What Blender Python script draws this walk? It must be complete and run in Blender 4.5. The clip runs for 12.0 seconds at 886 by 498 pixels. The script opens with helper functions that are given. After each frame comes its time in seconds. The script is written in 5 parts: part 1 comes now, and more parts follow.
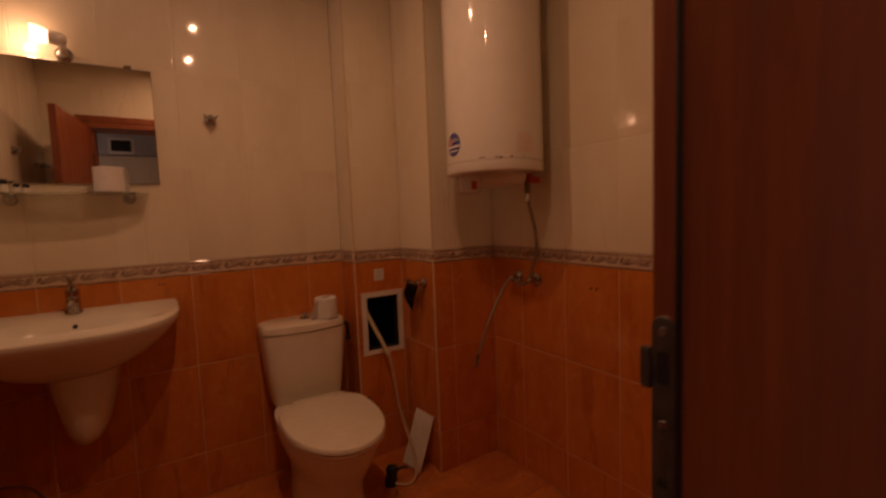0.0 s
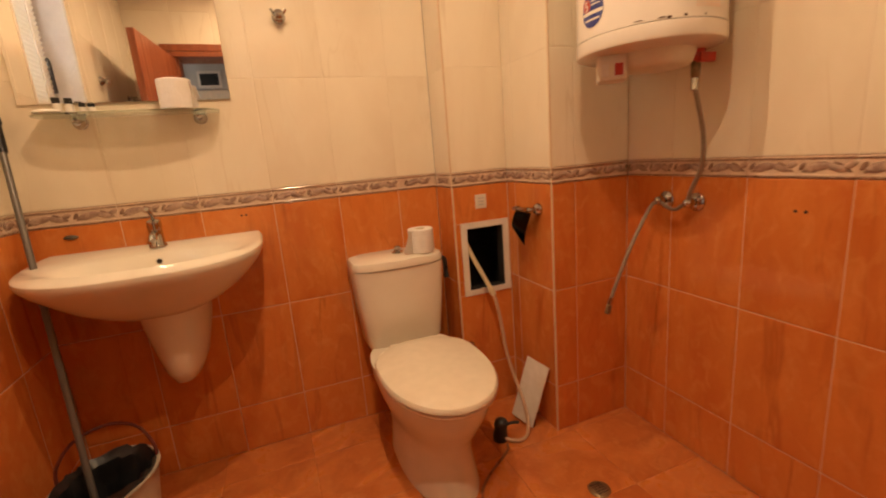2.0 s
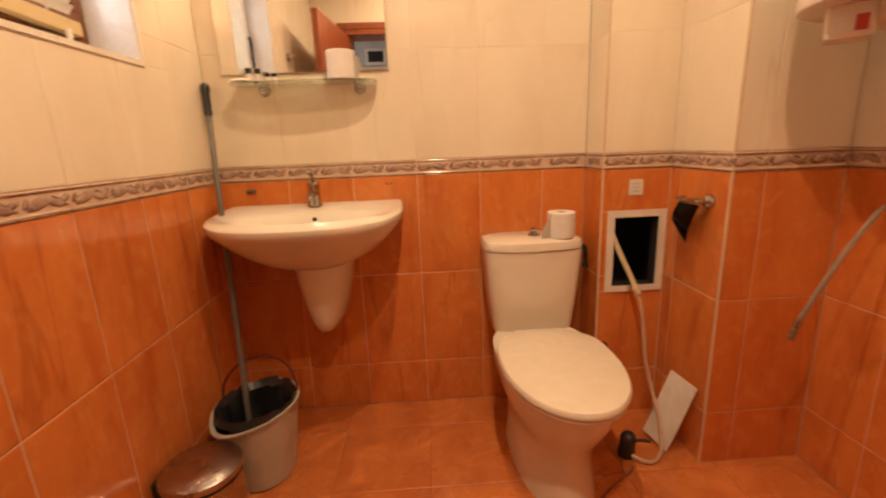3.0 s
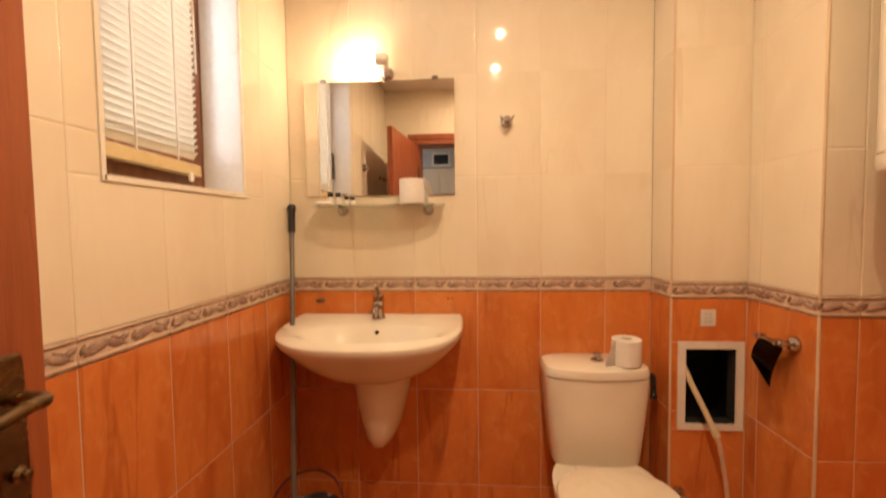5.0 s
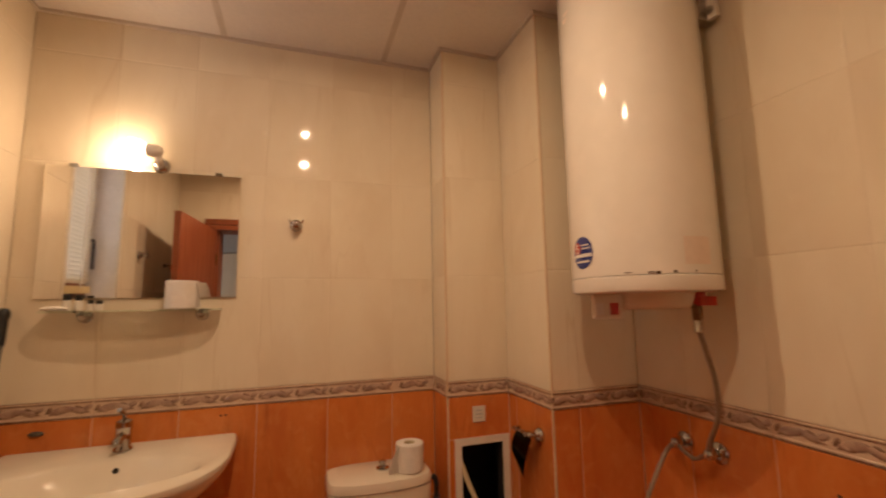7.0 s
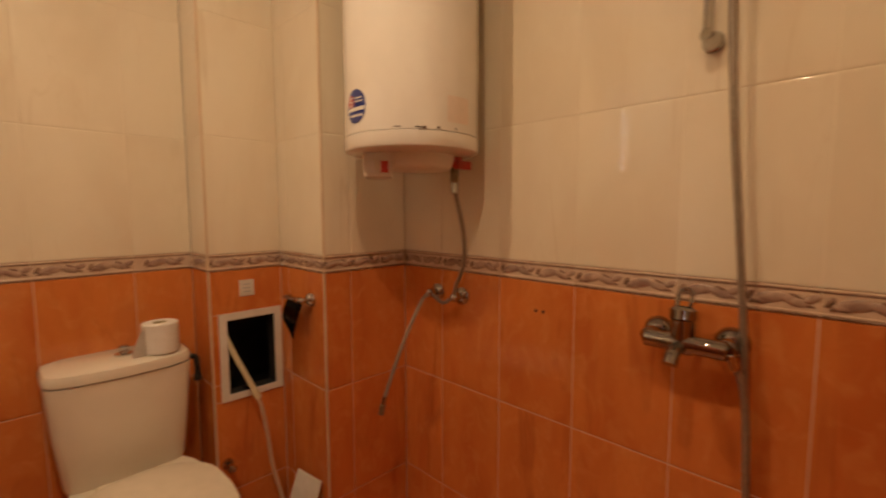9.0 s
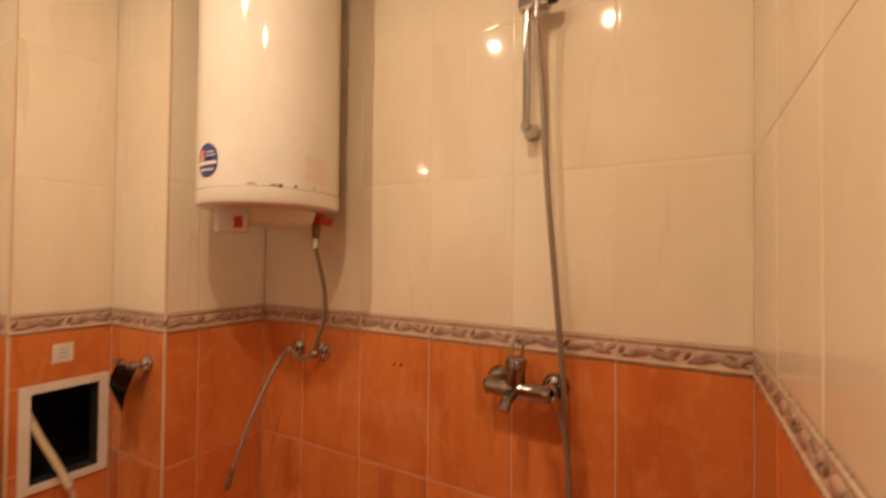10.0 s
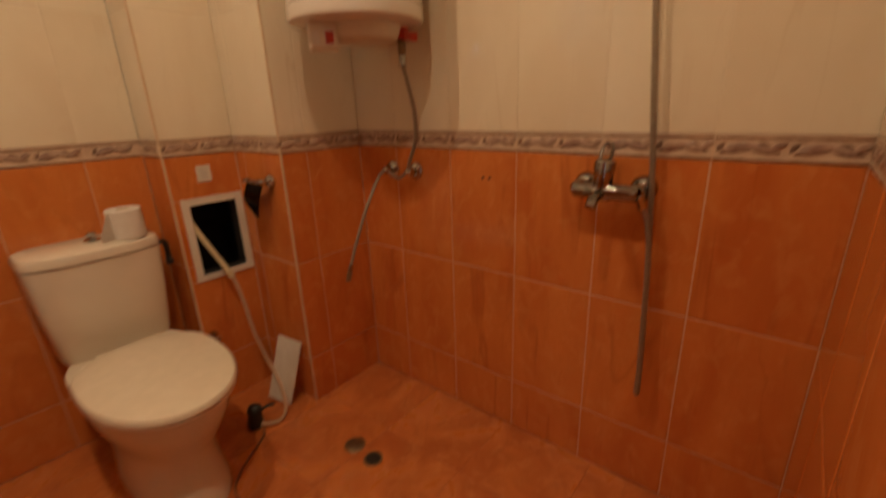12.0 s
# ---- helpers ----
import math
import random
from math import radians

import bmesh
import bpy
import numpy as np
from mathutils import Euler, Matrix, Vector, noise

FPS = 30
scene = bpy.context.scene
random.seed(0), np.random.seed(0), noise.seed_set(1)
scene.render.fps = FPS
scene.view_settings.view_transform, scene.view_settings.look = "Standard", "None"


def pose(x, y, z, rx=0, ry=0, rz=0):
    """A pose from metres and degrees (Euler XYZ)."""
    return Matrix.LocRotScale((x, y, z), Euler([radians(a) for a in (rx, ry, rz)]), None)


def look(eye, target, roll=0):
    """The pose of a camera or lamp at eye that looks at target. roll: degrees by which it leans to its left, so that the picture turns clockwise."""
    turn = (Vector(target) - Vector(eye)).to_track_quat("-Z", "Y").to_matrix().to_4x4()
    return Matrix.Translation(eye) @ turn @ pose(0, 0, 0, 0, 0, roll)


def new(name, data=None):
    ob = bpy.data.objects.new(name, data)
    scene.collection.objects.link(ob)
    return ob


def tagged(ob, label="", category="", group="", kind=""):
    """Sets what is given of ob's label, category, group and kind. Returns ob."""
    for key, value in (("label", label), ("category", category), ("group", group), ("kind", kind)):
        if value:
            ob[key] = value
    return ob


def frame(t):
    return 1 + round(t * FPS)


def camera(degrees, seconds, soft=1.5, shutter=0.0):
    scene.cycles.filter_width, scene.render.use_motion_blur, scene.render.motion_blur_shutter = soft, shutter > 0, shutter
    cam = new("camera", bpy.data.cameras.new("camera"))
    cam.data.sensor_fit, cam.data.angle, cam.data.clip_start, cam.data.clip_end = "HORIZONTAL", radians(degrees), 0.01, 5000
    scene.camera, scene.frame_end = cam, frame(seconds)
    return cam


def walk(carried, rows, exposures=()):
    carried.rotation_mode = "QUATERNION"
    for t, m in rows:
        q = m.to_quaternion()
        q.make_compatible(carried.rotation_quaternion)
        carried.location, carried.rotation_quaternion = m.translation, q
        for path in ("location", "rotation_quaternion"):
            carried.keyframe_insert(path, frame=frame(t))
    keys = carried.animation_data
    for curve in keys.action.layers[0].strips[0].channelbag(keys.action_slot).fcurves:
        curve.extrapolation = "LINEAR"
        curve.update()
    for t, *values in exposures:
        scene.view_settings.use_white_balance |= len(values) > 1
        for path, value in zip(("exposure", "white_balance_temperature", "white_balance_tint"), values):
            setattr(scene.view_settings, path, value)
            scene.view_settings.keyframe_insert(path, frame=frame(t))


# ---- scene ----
cam = camera(91.3, 12.0, soft=2.0, shutter=0.5)
PATH = [
    (0, (-0.080, -2.161, 1.211), (0.992, -0.479, 1.057), -2.2),
    (0.5, (-0.053, -2.09, 1.151), (0.855, -0.337, 0.832), -3.0),
    (1, (-0.026, -2.038, 1.132), (0.79, -0.261, 0.714), -3.2),
    (1.5, (0.013, -1.938, 1.135), (0.744, -0.13, 0.69), -2.8),
    (2, (-0.001, -1.797, 1.133), (0.693, 0.029, 0.706), -4.7),
    (2.5, (-0.005, -1.735, 1.122), (0.437, 0.158, 0.654), -3.6),
    (2.7, (0.017, -1.732, 1.112), (0.297, 0.192, 0.645), -3.0),
    (4.3, (-0.004, -1.711, 1.162), (-0.166, 0.22, 0.665), -1.2),
    (4.5, (-0.009, -1.716, 1.185), (-0.159, 0.235, 0.771), -0.7),
    (5, (-0.003, -1.734, 1.257), (-0.156, 0.257, 1.155), -0.7),
    (5.5, (0.009, -1.742, 1.294), (-0.105, 0.254, 1.324), -0.3),
    (6, (0.052, -1.751, 1.312), (0.171, 0.243, 1.406), -0.8),
    (6.5, (0.1, -1.763, 1.342), (0.482, 0.188, 1.557), -1.4),
    (7, (0.141, -1.771, 1.345), (0.762, 0.113, 1.6), -1.0),
    (7.2, (0.144, -1.777, 1.344), (0.865, 0.077, 1.551), -1.5),
    (8.8, (0.186, -1.741, 1.208), (1.518, -0.258, 1.043), -0.1),
    (9, (0.193, -1.758, 1.202), (1.617, -0.365, 1.028), -0.1),
    (9.5, (0.194, -1.8, 1.201), (1.807, -0.624, 1.067), 0.6),
    (10, (0.199, -1.843, 1.239), (1.946, -0.87, 1.271), 0.6),
    (10.5, (0.178, -1.872, 1.283), (1.926, -0.949, 1.582), -0.1),
    (11, (0.152, -1.868, 1.277), (1.881, -0.902, 1.552), 0.3),
    (11.5, (0.133, -1.849, 1.201), (1.806, -0.764, 1.044), 0.1),
    (12, (0.112, -1.857, 1.136), (1.58, -0.653, 0.507), -2.0),
]
EXPOSURES = [
    (0.0, -2.3, 8840, 51), (0.5, -1.17, 7590, 39), (1.0, -0.62, 7090, 30), (1.5, -0.38, 6840, 19), (2.0, -0.22, 6890, 15),
    (2.5, -0.08, 6790, 16), (4.5, 0.03, 6490, 14), (5.0, -0.08, 6440, 12), (5.5, -0.27, 6540, 10), (6.0, -0.5, 6640, 12),
    (6.5, -0.74, 6660, 16), (7.0, -0.96, 6640, 18), (9.0, -0.82, 6540, 11), (9.5, -0.52, 6340, 11), (10.0, -0.22, 6040, 10),
    (10.5, -0.19, 5840, 9), (11.0, -0.42, 5890, 10), (11.5, -0.76, 6390, 11), (12.0, -0.92, 6450, 10),
]
walk(cam, [(t, look(eye, target, roll)) for t, eye, target, roll in PATH], EXPOSURES)

# ---- world and lights ----
world = bpy.data.worlds.new("daylight")
scene.world = world
world.use_nodes = True
wn, wl = world.node_tree.nodes, world.node_tree.links
sky = wn.new("ShaderNodeTexSky")
sky.sky_type, sky.sun_disc = "NISHITA", False
sky.sun_elevation, sky.sun_rotation = radians(35), radians(200)
wl.new(sky.outputs[0], wn["Background"].inputs[0])
wn["Background"].inputs[1].default_value = 0.12

WARM = (1.0, 0.72, 0.44)


def lamp(name, kind, place, watts, size, down=False):
    data = bpy.data.lights.new(name, kind)
    data.energy, data.color = watts, WARM
    if kind == "AREA":
        data.shape, data.size = "DISK", size
    else:
        data.shadow_soft_size = size
    ob = new(name, data)
    ob.location = place
    return ob


SPOTS = [(0.152, -0.925), (0.152, -1.525)]
for sx, sy in SPOTS:
    lamp("spot_light", "AREA", (sx, sy, 2.398), 13.0, 0.022)
lamp("sconce_light", "POINT", (-0.455, -0.080, 1.893), 4.1, 0.022)


def window_lamp(place, axis, width, height, watts):
    """The sky's light in a window opening."""
    data = bpy.data.lights.new("window_daylight", "AREA")
    data.shape, data.size, data.size_y, data.energy, data.color = "RECTANGLE", width, height, watts, (0.92, 0.95, 1.0)
    ob = new("window_daylight", data)
    ob.matrix_world = look(place, Vector(place) + Vector(axis))
    return ob


window_lamp((-1.02, -0.63, 1.78), (1, 0, 0), 0.5, 0.75, 8.5)
window_lamp((-1.66, -2.55, 1.5), (1, 0, 0), 0.6, 1.2, 9.0)


# ---- materials ----
def mat(name, a, b=None, rough=0.5, metal=0.0, scale=8.0, stretch=(1, 1, 1), grain=60.0, bump=0.0, vein=None,
        vein_scale=3.0, vein_amount=0.5, vein_width=0.035, mottle=0.35, spread=(0.35, 0.65), shift=True, rough_var=0.08, coat=0.0, speck=0.22):
    """Paint of two tones in soft clouds, fine grain, optional veins and relief, in metres of the world."""
    m = bpy.data.materials.new(name)
    m.use_nodes = True
    n, l = m.node_tree.nodes, m.node_tree.links
    p = n["Principled BSDF"]
    p.inputs["Metallic"].default_value = metal
    p.inputs["Coat Weight"].default_value = coat
    p.inputs["Coat Roughness"].default_value = 0.08
    geo, mp = n.new("ShaderNodeNewGeometry"), n.new("ShaderNodeMapping")
    mp.inputs["Scale"].default_value = stretch
    vec = geo.outputs["Position"]
    if shift:
        info, mul, add = n.new("ShaderNodeObjectInfo"), n.new("ShaderNodeMath"), n.new("ShaderNodeVectorMath")
        mul.operation, mul.inputs[1].default_value = "MULTIPLY", 31.7
        l.new(info.outputs["Random"], mul.inputs[0])
        l.new(vec, add.inputs[0])
        l.new(mul.outputs[0], add.inputs[1])
        vec = add.outputs[0]
    l.new(vec, mp.inputs["Vector"])

    def clouds(s, detail, distort=0.0):
        t = n.new("ShaderNodeTexNoise")
        t.inputs["Scale"].default_value, t.inputs["Detail"].default_value, t.inputs["Distortion"].default_value = s, detail, distort
        l.new(mp.outputs[0], t.inputs["Vector"])
        return t.outputs[0]

    def ramp(value, lo, hi, x=0.0, y=1.0):
        r = n.new("ShaderNodeMapRange")
        for k, v in zip(("From Min", "From Max", "To Min", "To Max"), (lo, hi, x, y)):
            r.inputs[k].default_value = v
        l.new(value, r.inputs["Value"])
        return r.outputs[0]

    def mix(f, c1, c2):
        x = n.new("ShaderNodeMix")
        x.data_type = "RGBA"
        l.new(f, x.inputs[0])
        for sock, c in ((x.inputs[6], c1), (x.inputs[7], c2)):
            if isinstance(c, tuple):
                sock.default_value = (*c, 1)
            else:
                l.new(c, sock)
        return x.outputs[2]

    b = b or tuple(0.85 * v for v in a)
    big, fine = clouds(scale, 4.0, 0.6), clouds(grain, 3.0)
    col = mix(ramp(big, *spread), a, b)
    col = mix(ramp(fine, 0.3, 0.75, 0.0, speck), col, tuple(0.75 * v for v in b))
    if vein:
        v = clouds(vein_scale, 6.0, 1.6)
        thin = n.new("ShaderNodeMath")
        thin.operation, thin.inputs[1].default_value = "SUBTRACT", 0.5
        l.new(v, thin.inputs[0])
        ab = n.new("ShaderNodeMath")
        ab.operation = "ABSOLUTE"
        l.new(thin.outputs[0], ab.inputs[0])
        here = n.new("ShaderNodeMath")
        here.operation = "MULTIPLY"
        l.new(ramp(ab.outputs[0], 0.0, vein_width, vein_amount, 0.0), here.inputs[0])
        l.new(ramp(clouds(scale * 0.8, 2.0), 0.46, 0.62), here.inputs[1])
        col = mix(here.outputs[0], col, vein)
        mid = clouds(scale * 3.5, 5.0, 1.2)
        col = mix(ramp(mid, 0.45, 0.75, 0.0, mottle), col, tuple(min(1.0, 1.18 * v + 0.01) for v in a))
    l.new(col, p.inputs["Base Color"])
    l.new(ramp(big, 0.3, 0.7, max(0.02, rough - rough_var), rough + rough_var), p.inputs["Roughness"])
    if bump:
        bp = n.new("ShaderNodeBump")
        bp.inputs["Strength"].default_value, bp.inputs["Distance"].default_value = 0.5, bump
        l.new(fine, bp.inputs["Height"])
        l.new(bp.outputs[0], p.inputs["Normal"])
    return m


def marble(name, light, dark, vein, pale, rough, flow=0.45, cloud=5.0, spread=(0.36, 0.66), fleck=0.3, vein_amount=0.6, vein_width=0.012, vein_scale=4.5,
           vein_flow=0.22, wave=0.00006, pit=0.0):
    """Printed marble glaze: slow clouds, finer mottling, drawn-out veins; the pattern starts elsewhere on each tile."""
    m = bpy.data.materials.new(name)
    m.use_nodes = True
    n, l = m.node_tree.nodes, m.node_tree.links
    p = n["Principled BSDF"]
    geo, info = n.new("ShaderNodeNewGeometry"), n.new("ShaderNodeObjectInfo")
    mul, add = n.new("ShaderNodeMath"), n.new("ShaderNodeVectorMath")
    mul.operation, mul.inputs[1].default_value = "MULTIPLY", 37.3
    l.new(info.outputs["Random"], mul.inputs[0])
    l.new(geo.outputs["Position"], add.inputs[0])
    l.new(mul.outputs[0], add.inputs[1])

    def noise(scale, detail, distort, stretch):
        mp, t = n.new("ShaderNodeMapping"), n.new("ShaderNodeTexNoise")
        mp.inputs["Scale"].default_value = stretch
        mp.inputs["Rotation"].default_value = (0.09, 0.07, 0.0)
        t.inputs["Scale"].default_value, t.inputs["Detail"].default_value, t.inputs["Distortion"].default_value = scale, detail, distort
        l.new(add.outputs[0], mp.inputs["Vector"])
        l.new(mp.outputs[0], t.inputs["Vector"])
        return t.outputs[0]

    def ramp(value, lo, hi, x=0.0, y=1.0):
        r = n.new("ShaderNodeMapRange")
        for k, v in zip(("From Min", "From Max", "To Min", "To Max"), (lo, hi, x, y)):
            r.inputs[k].default_value = v
        l.new(value, r.inputs["Value"])
        return r.outputs[0]

    def sums(op, a, b):
        x = n.new("ShaderNodeMath")
        x.operation = op
        for sock, v in ((x.inputs[0], a), (x.inputs[1], b)):
            if isinstance(v, float):
                sock.default_value = v
            else:
                l.new(v, sock)
        return x.outputs[0]

    def mix(f, c1, c2):
        x = n.new("ShaderNodeMix")
        x.data_type = "RGBA"
        l.new(f, x.inputs[0])
        for sock, c in ((x.inputs[6], c1), (x.inputs[7], c2)):
            if isinstance(c, tuple):
                sock.default_value = (*c, 1)
            else:
                l.new(c, sock)
        return x.outputs[2]

    big = noise(cloud, 5.0, 0.9, (1, 1, flow))
    col = mix(ramp(big, *spread), light, dark)
    col = mix(ramp(noise(cloud * 3.6, 6.0, 0.8, (1, 1, 0.7)), 0.50, 0.74, 0.0, fleck), col, pale)
    col = mix(ramp(noise(cloud * 16, 4.0, 0.3, (1, 1, 0.6)), 0.45, 0.75, 0.0, 0.5 * fleck), col, dark)
    for scale, wide, amount in ((vein_scale, vein_width, vein_amount), (vein_scale * 2.3, vein_width * 0.8, 0.45 * vein_amount)):
        off = sums("ABSOLUTE", sums("SUBTRACT", noise(scale, 4.0, 0.65, (1, 1, vein_flow)), 0.5), 0.0)
        here = sums("MULTIPLY", ramp(off, 0.0, wide, amount, 0.0), ramp(noise(scale * 0.9, 2.0, 0.0, (1, 1, 0.4)), 0.47, 0.60))
        col = mix(here, col, vein)
    l.new(col, p.inputs["Base Color"])
    l.new(ramp(big, 0.3, 0.7, rough * 0.8, rough * 1.25), p.inputs["Roughness"])
    bp = n.new("ShaderNodeBump")
    bp.inputs["Strength"].default_value, bp.inputs["Distance"].default_value = 1.0, wave
    l.new(noise(11.0, 1.0, 0.0, (1, 1, 1)), bp.inputs["Height"])
    last = bp
    if pit:
        bq = n.new("ShaderNodeBump")
        bq.inputs["Strength"].default_value, bq.inputs["Distance"].default_value = 0.5, pit
        l.new(noise(60.0, 3.0, 0.0, (1, 1, 1)), bq.inputs["Height"])
        l.new(bp.outputs[0], bq.inputs["Normal"])
        last = bq
    l.new(last.outputs[0], p.inputs["Normal"])
    return m


def plain_glass(name, colour, rough=0.0):
    m = bpy.data.materials.new(name)
    m.use_nodes = True
    p = m.node_tree.nodes["Principled BSDF"]
    p.inputs["Base Color"].default_value = (*colour, 1)
    p.inputs["Roughness"].default_value = rough
    p.inputs["Transmission Weight"].default_value = 1.0
    p.inputs["IOR"].default_value = 1.45
    return m


def glowing(name, colour, strength):
    m = bpy.data.materials.new(name)
    m.use_nodes = True
    p = m.node_tree.nodes["Principled BSDF"]
    p.inputs["Base Color"].default_value = (0.8, 0.8, 0.8, 1)
    p.inputs["Emission Color"].default_value = (*colour, 1)
    p.inputs["Emission Strength"].default_value = strength
    return m


CREAM = marble("cream_glazed_tile", (0.785, 0.698, 0.540), (0.730, 0.628, 0.470), (0.56, 0.42, 0.25), (0.83, 0.76, 0.61), 0.055, flow=0.3, cloud=3.2,
               fleck=0.22, vein_amount=0.30, vein_width=0.010, vein_scale=3.0, vein_flow=0.14)
ORANGE = marble("orange_marbled_tile", (0.67, 0.226, 0.056), (0.53, 0.140, 0.032), (0.28, 0.063, 0.016), (0.73, 0.32, 0.10), 0.11, flow=0.3, cloud=5.5, spread=(0.30, 0.72),
                fleck=0.42, vein_amount=0.40, vein_width=0.028, vein_scale=5.0, vein_flow=0.13, pit=0.0001)
FLOOR = marble("orange_floor_tile", (0.63, 0.208, 0.056), (0.45, 0.122, 0.032), (0.33, 0.085, 0.024), (0.68, 0.29, 0.10), 0.30, flow=1.0, cloud=6.5,
               fleck=0.55, vein_amount=0.35, vein_width=0.02, vein_scale=5.0, vein_flow=1.0, pit=0.0005)
FLOORJOINT = mat("orange_floor_grout", (0.42, 0.135, 0.045), (0.36, 0.11, 0.035), 0.8, bump=0.0006, shift=False)
GROUT = mat("pale_grout", (0.70, 0.48, 0.31), (0.62, 0.40, 0.25), 0.8, bump=0.0006, shift=False)
# cream grout above the border, orange-tinted below it
gn, gl = GROUT.node_tree.nodes, GROUT.node_tree.links
gx, gg, gs, gc = gn.new("ShaderNodeMix"), gn.new("ShaderNodeNewGeometry"), gn.new("ShaderNodeSeparateXYZ"), gn.new("ShaderNodeMath")
gx.data_type, gc.operation, gc.inputs[1].default_value = "RGBA", "GREATER_THAN", 1.03
gl.new(gg.outputs["Position"], gs.inputs[0])
gl.new(gs.outputs[2], gc.inputs[0])
gl.new(gc.outputs[0], gx.inputs[0])
gl.new(gn["Principled BSDF"].inputs["Base Color"].links[0].from_socket, gx.inputs[6])
gx.inputs[7].default_value = (0.76, 0.67, 0.51, 1)
gl.new(gx.outputs[2], gn["Principled BSDF"].inputs["Base Color"])
BORDER = mat("cream_relief_tile", (0.68, 0.52, 0.38), (0.56, 0.40, 0.29), 0.10, scale=20, bump=0.0004)
LEAF = mat("brown_glaze", (0.17, 0.095, 0.065), (0.36, 0.23, 0.16), 0.12, scale=45, bump=0.0004)
PETAL = mat("mauve_tan_glaze", (0.50, 0.35, 0.26), (0.28, 0.175, 0.135), 0.12, scale=28, bump=0.0004)
LINE = mat("dark_rope_glaze", (0.20, 0.11, 0.07), (0.32, 0.19, 0.12), 0.3, scale=80)
EDGE = mat("tile_edge_strip", (0.66, 0.50, 0.33), (0.59, 0.43, 0.27), 0.35, scale=6, shift=False)
CERAMIC = mat("white_sanitary_ceramic", (0.80, 0.73, 0.61), (0.77, 0.70, 0.57), 0.15, scale=3, grain=12, rough_var=0.02)
SEATWHITE = mat("white_seat_plastic", (0.80, 0.71, 0.57), (0.77, 0.68, 0.53), 0.20, scale=4, grain=30)
ENAMEL = mat("white_enamel", (0.82, 0.77, 0.69), (0.79, 0.73, 0.64), 0.08, scale=2, grain=14, bump=0.0002, rough_var=0.03)
CAPWHITE = mat("cream_housing_plastic", (0.80, 0.74, 0.63), (0.76, 0.69, 0.57), 0.3, scale=6)
PLASTIC = mat("white_plastic", (0.78, 0.74, 0.66), (0.70, 0.65, 0.56), 0.35, scale=10, bump=0.0002)
CHROME = mat("chrome", (0.56, 0.55, 0.53), (0.47, 0.46, 0.45), 0.07, 1.0, scale=30, rough_var=0.03)
# mixer chrome, darkened in colour to imitate dark reflections
DIMCHROME = mat("chrome_dimmed_reflections", (0.40, 0.37, 0.34), (0.29, 0.27, 0.25), 0.06, 1.0, scale=26, rough_var=0.05)
# flap chrome, with the reflection of the dark hall painted in as near-black
DARKREFLECT = mat("chrome_dark_reflection", (0.028, 0.025, 0.023), (0.02, 0.018, 0.017), 0.16, 1.0, scale=30, rough_var=0.04)
SATIN = mat("satin_nickel", (0.80, 0.75, 0.66), (0.72, 0.66, 0.57), 0.32, 0.25, scale=20)
STEEL = mat("brushed_steel", (0.50, 0.46, 0.42), (0.42, 0.38, 0.34), 0.30, 1.0, scale=10)
GREYMETAL = mat("grey_painted_tube", (0.18, 0.165, 0.145), (0.145, 0.13, 0.115), 0.38, 0.3, scale=6)
BRAID = mat("braided_hose_metal", (0.36, 0.29, 0.22), (0.24, 0.19, 0.145), 0.45, 0.5, scale=220, grain=500, bump=0.0008)
BRONZE = mat("dark_antique_brass", (0.23, 0.15, 0.07), (0.13, 0.085, 0.045), 0.3, 1.0, scale=30)
GALV = mat("dull_strike_metal", (0.16, 0.145, 0.115), (0.10, 0.092, 0.075), 0.5, 0.6, scale=40, bump=0.0004)
BLACK = mat("black_plastic", (0.012, 0.012, 0.012), (0.02, 0.019, 0.018), 0.35, scale=20)
BAG = mat("black_bin_bag", (0.010, 0.010, 0.011), (0.02, 0.02, 0.022), 0.38, scale=14, grain=26, bump=0.004)
BUCKET = mat("beige_grey_plastic", (0.50, 0.45, 0.36), (0.43, 0.38, 0.30), 0.4, scale=12, bump=0.0003)
DOORWOOD = mat("mahogany_veneer", (0.32, 0.083, 0.024), (0.23, 0.053, 0.016), 0.42, scale=5, stretch=(7, 7, 0.45), grain=30,
               vein=(0.13, 0.028, 0.01), vein_scale=4, vein_amount=0.35, bump=0.0003)
WINWOOD = mat("brown_window_wood", (0.25, 0.09, 0.03), (0.17, 0.055, 0.02), 0.4, scale=6, stretch=(7, 7, 0.6), bump=0.0004)
SLAT = mat("cream_blind_slat", (0.86, 0.83, 0.74), (0.82, 0.78, 0.68), 0.4, scale=8)
RAIL = mat("yellowed_blind_rail", (0.66, 0.52, 0.27), (0.58, 0.44, 0.22), 0.4, scale=9)
tree = SLAT.node_tree
tra, mixs = tree.nodes.new("ShaderNodeBsdfTranslucent"), tree.nodes.new("ShaderNodeMixShader")
tra.inputs[0].default_value, mixs.inputs[0].default_value = (0.85, 0.78, 0.64, 1), 0.16
tree.links.new(tree.nodes["Principled BSDF"].outputs[0], mixs.inputs[1])
tree.links.new(tra.outputs[0], mixs.inputs[2])
tree.links.new(mixs.outputs[0], tree.nodes["Material Output"].inputs[0])
PLASTER = mat("white_reveal_plaster", (0.84, 0.83, 0.81), (0.78, 0.77, 0.75), 0.3, scale=5, bump=0.0006, shift=False)
PAPER = mat("white_tissue_paper", (0.80, 0.76, 0.70), (0.76, 0.71, 0.64), 0.9, scale=30, grain=160, bump=0.0006)
CEIL = mat("matt_ceiling_panel", (0.74, 0.68, 0.60), (0.70, 0.63, 0.55), 0.55, scale=2, grain=60, bump=0.0003, shift=False)
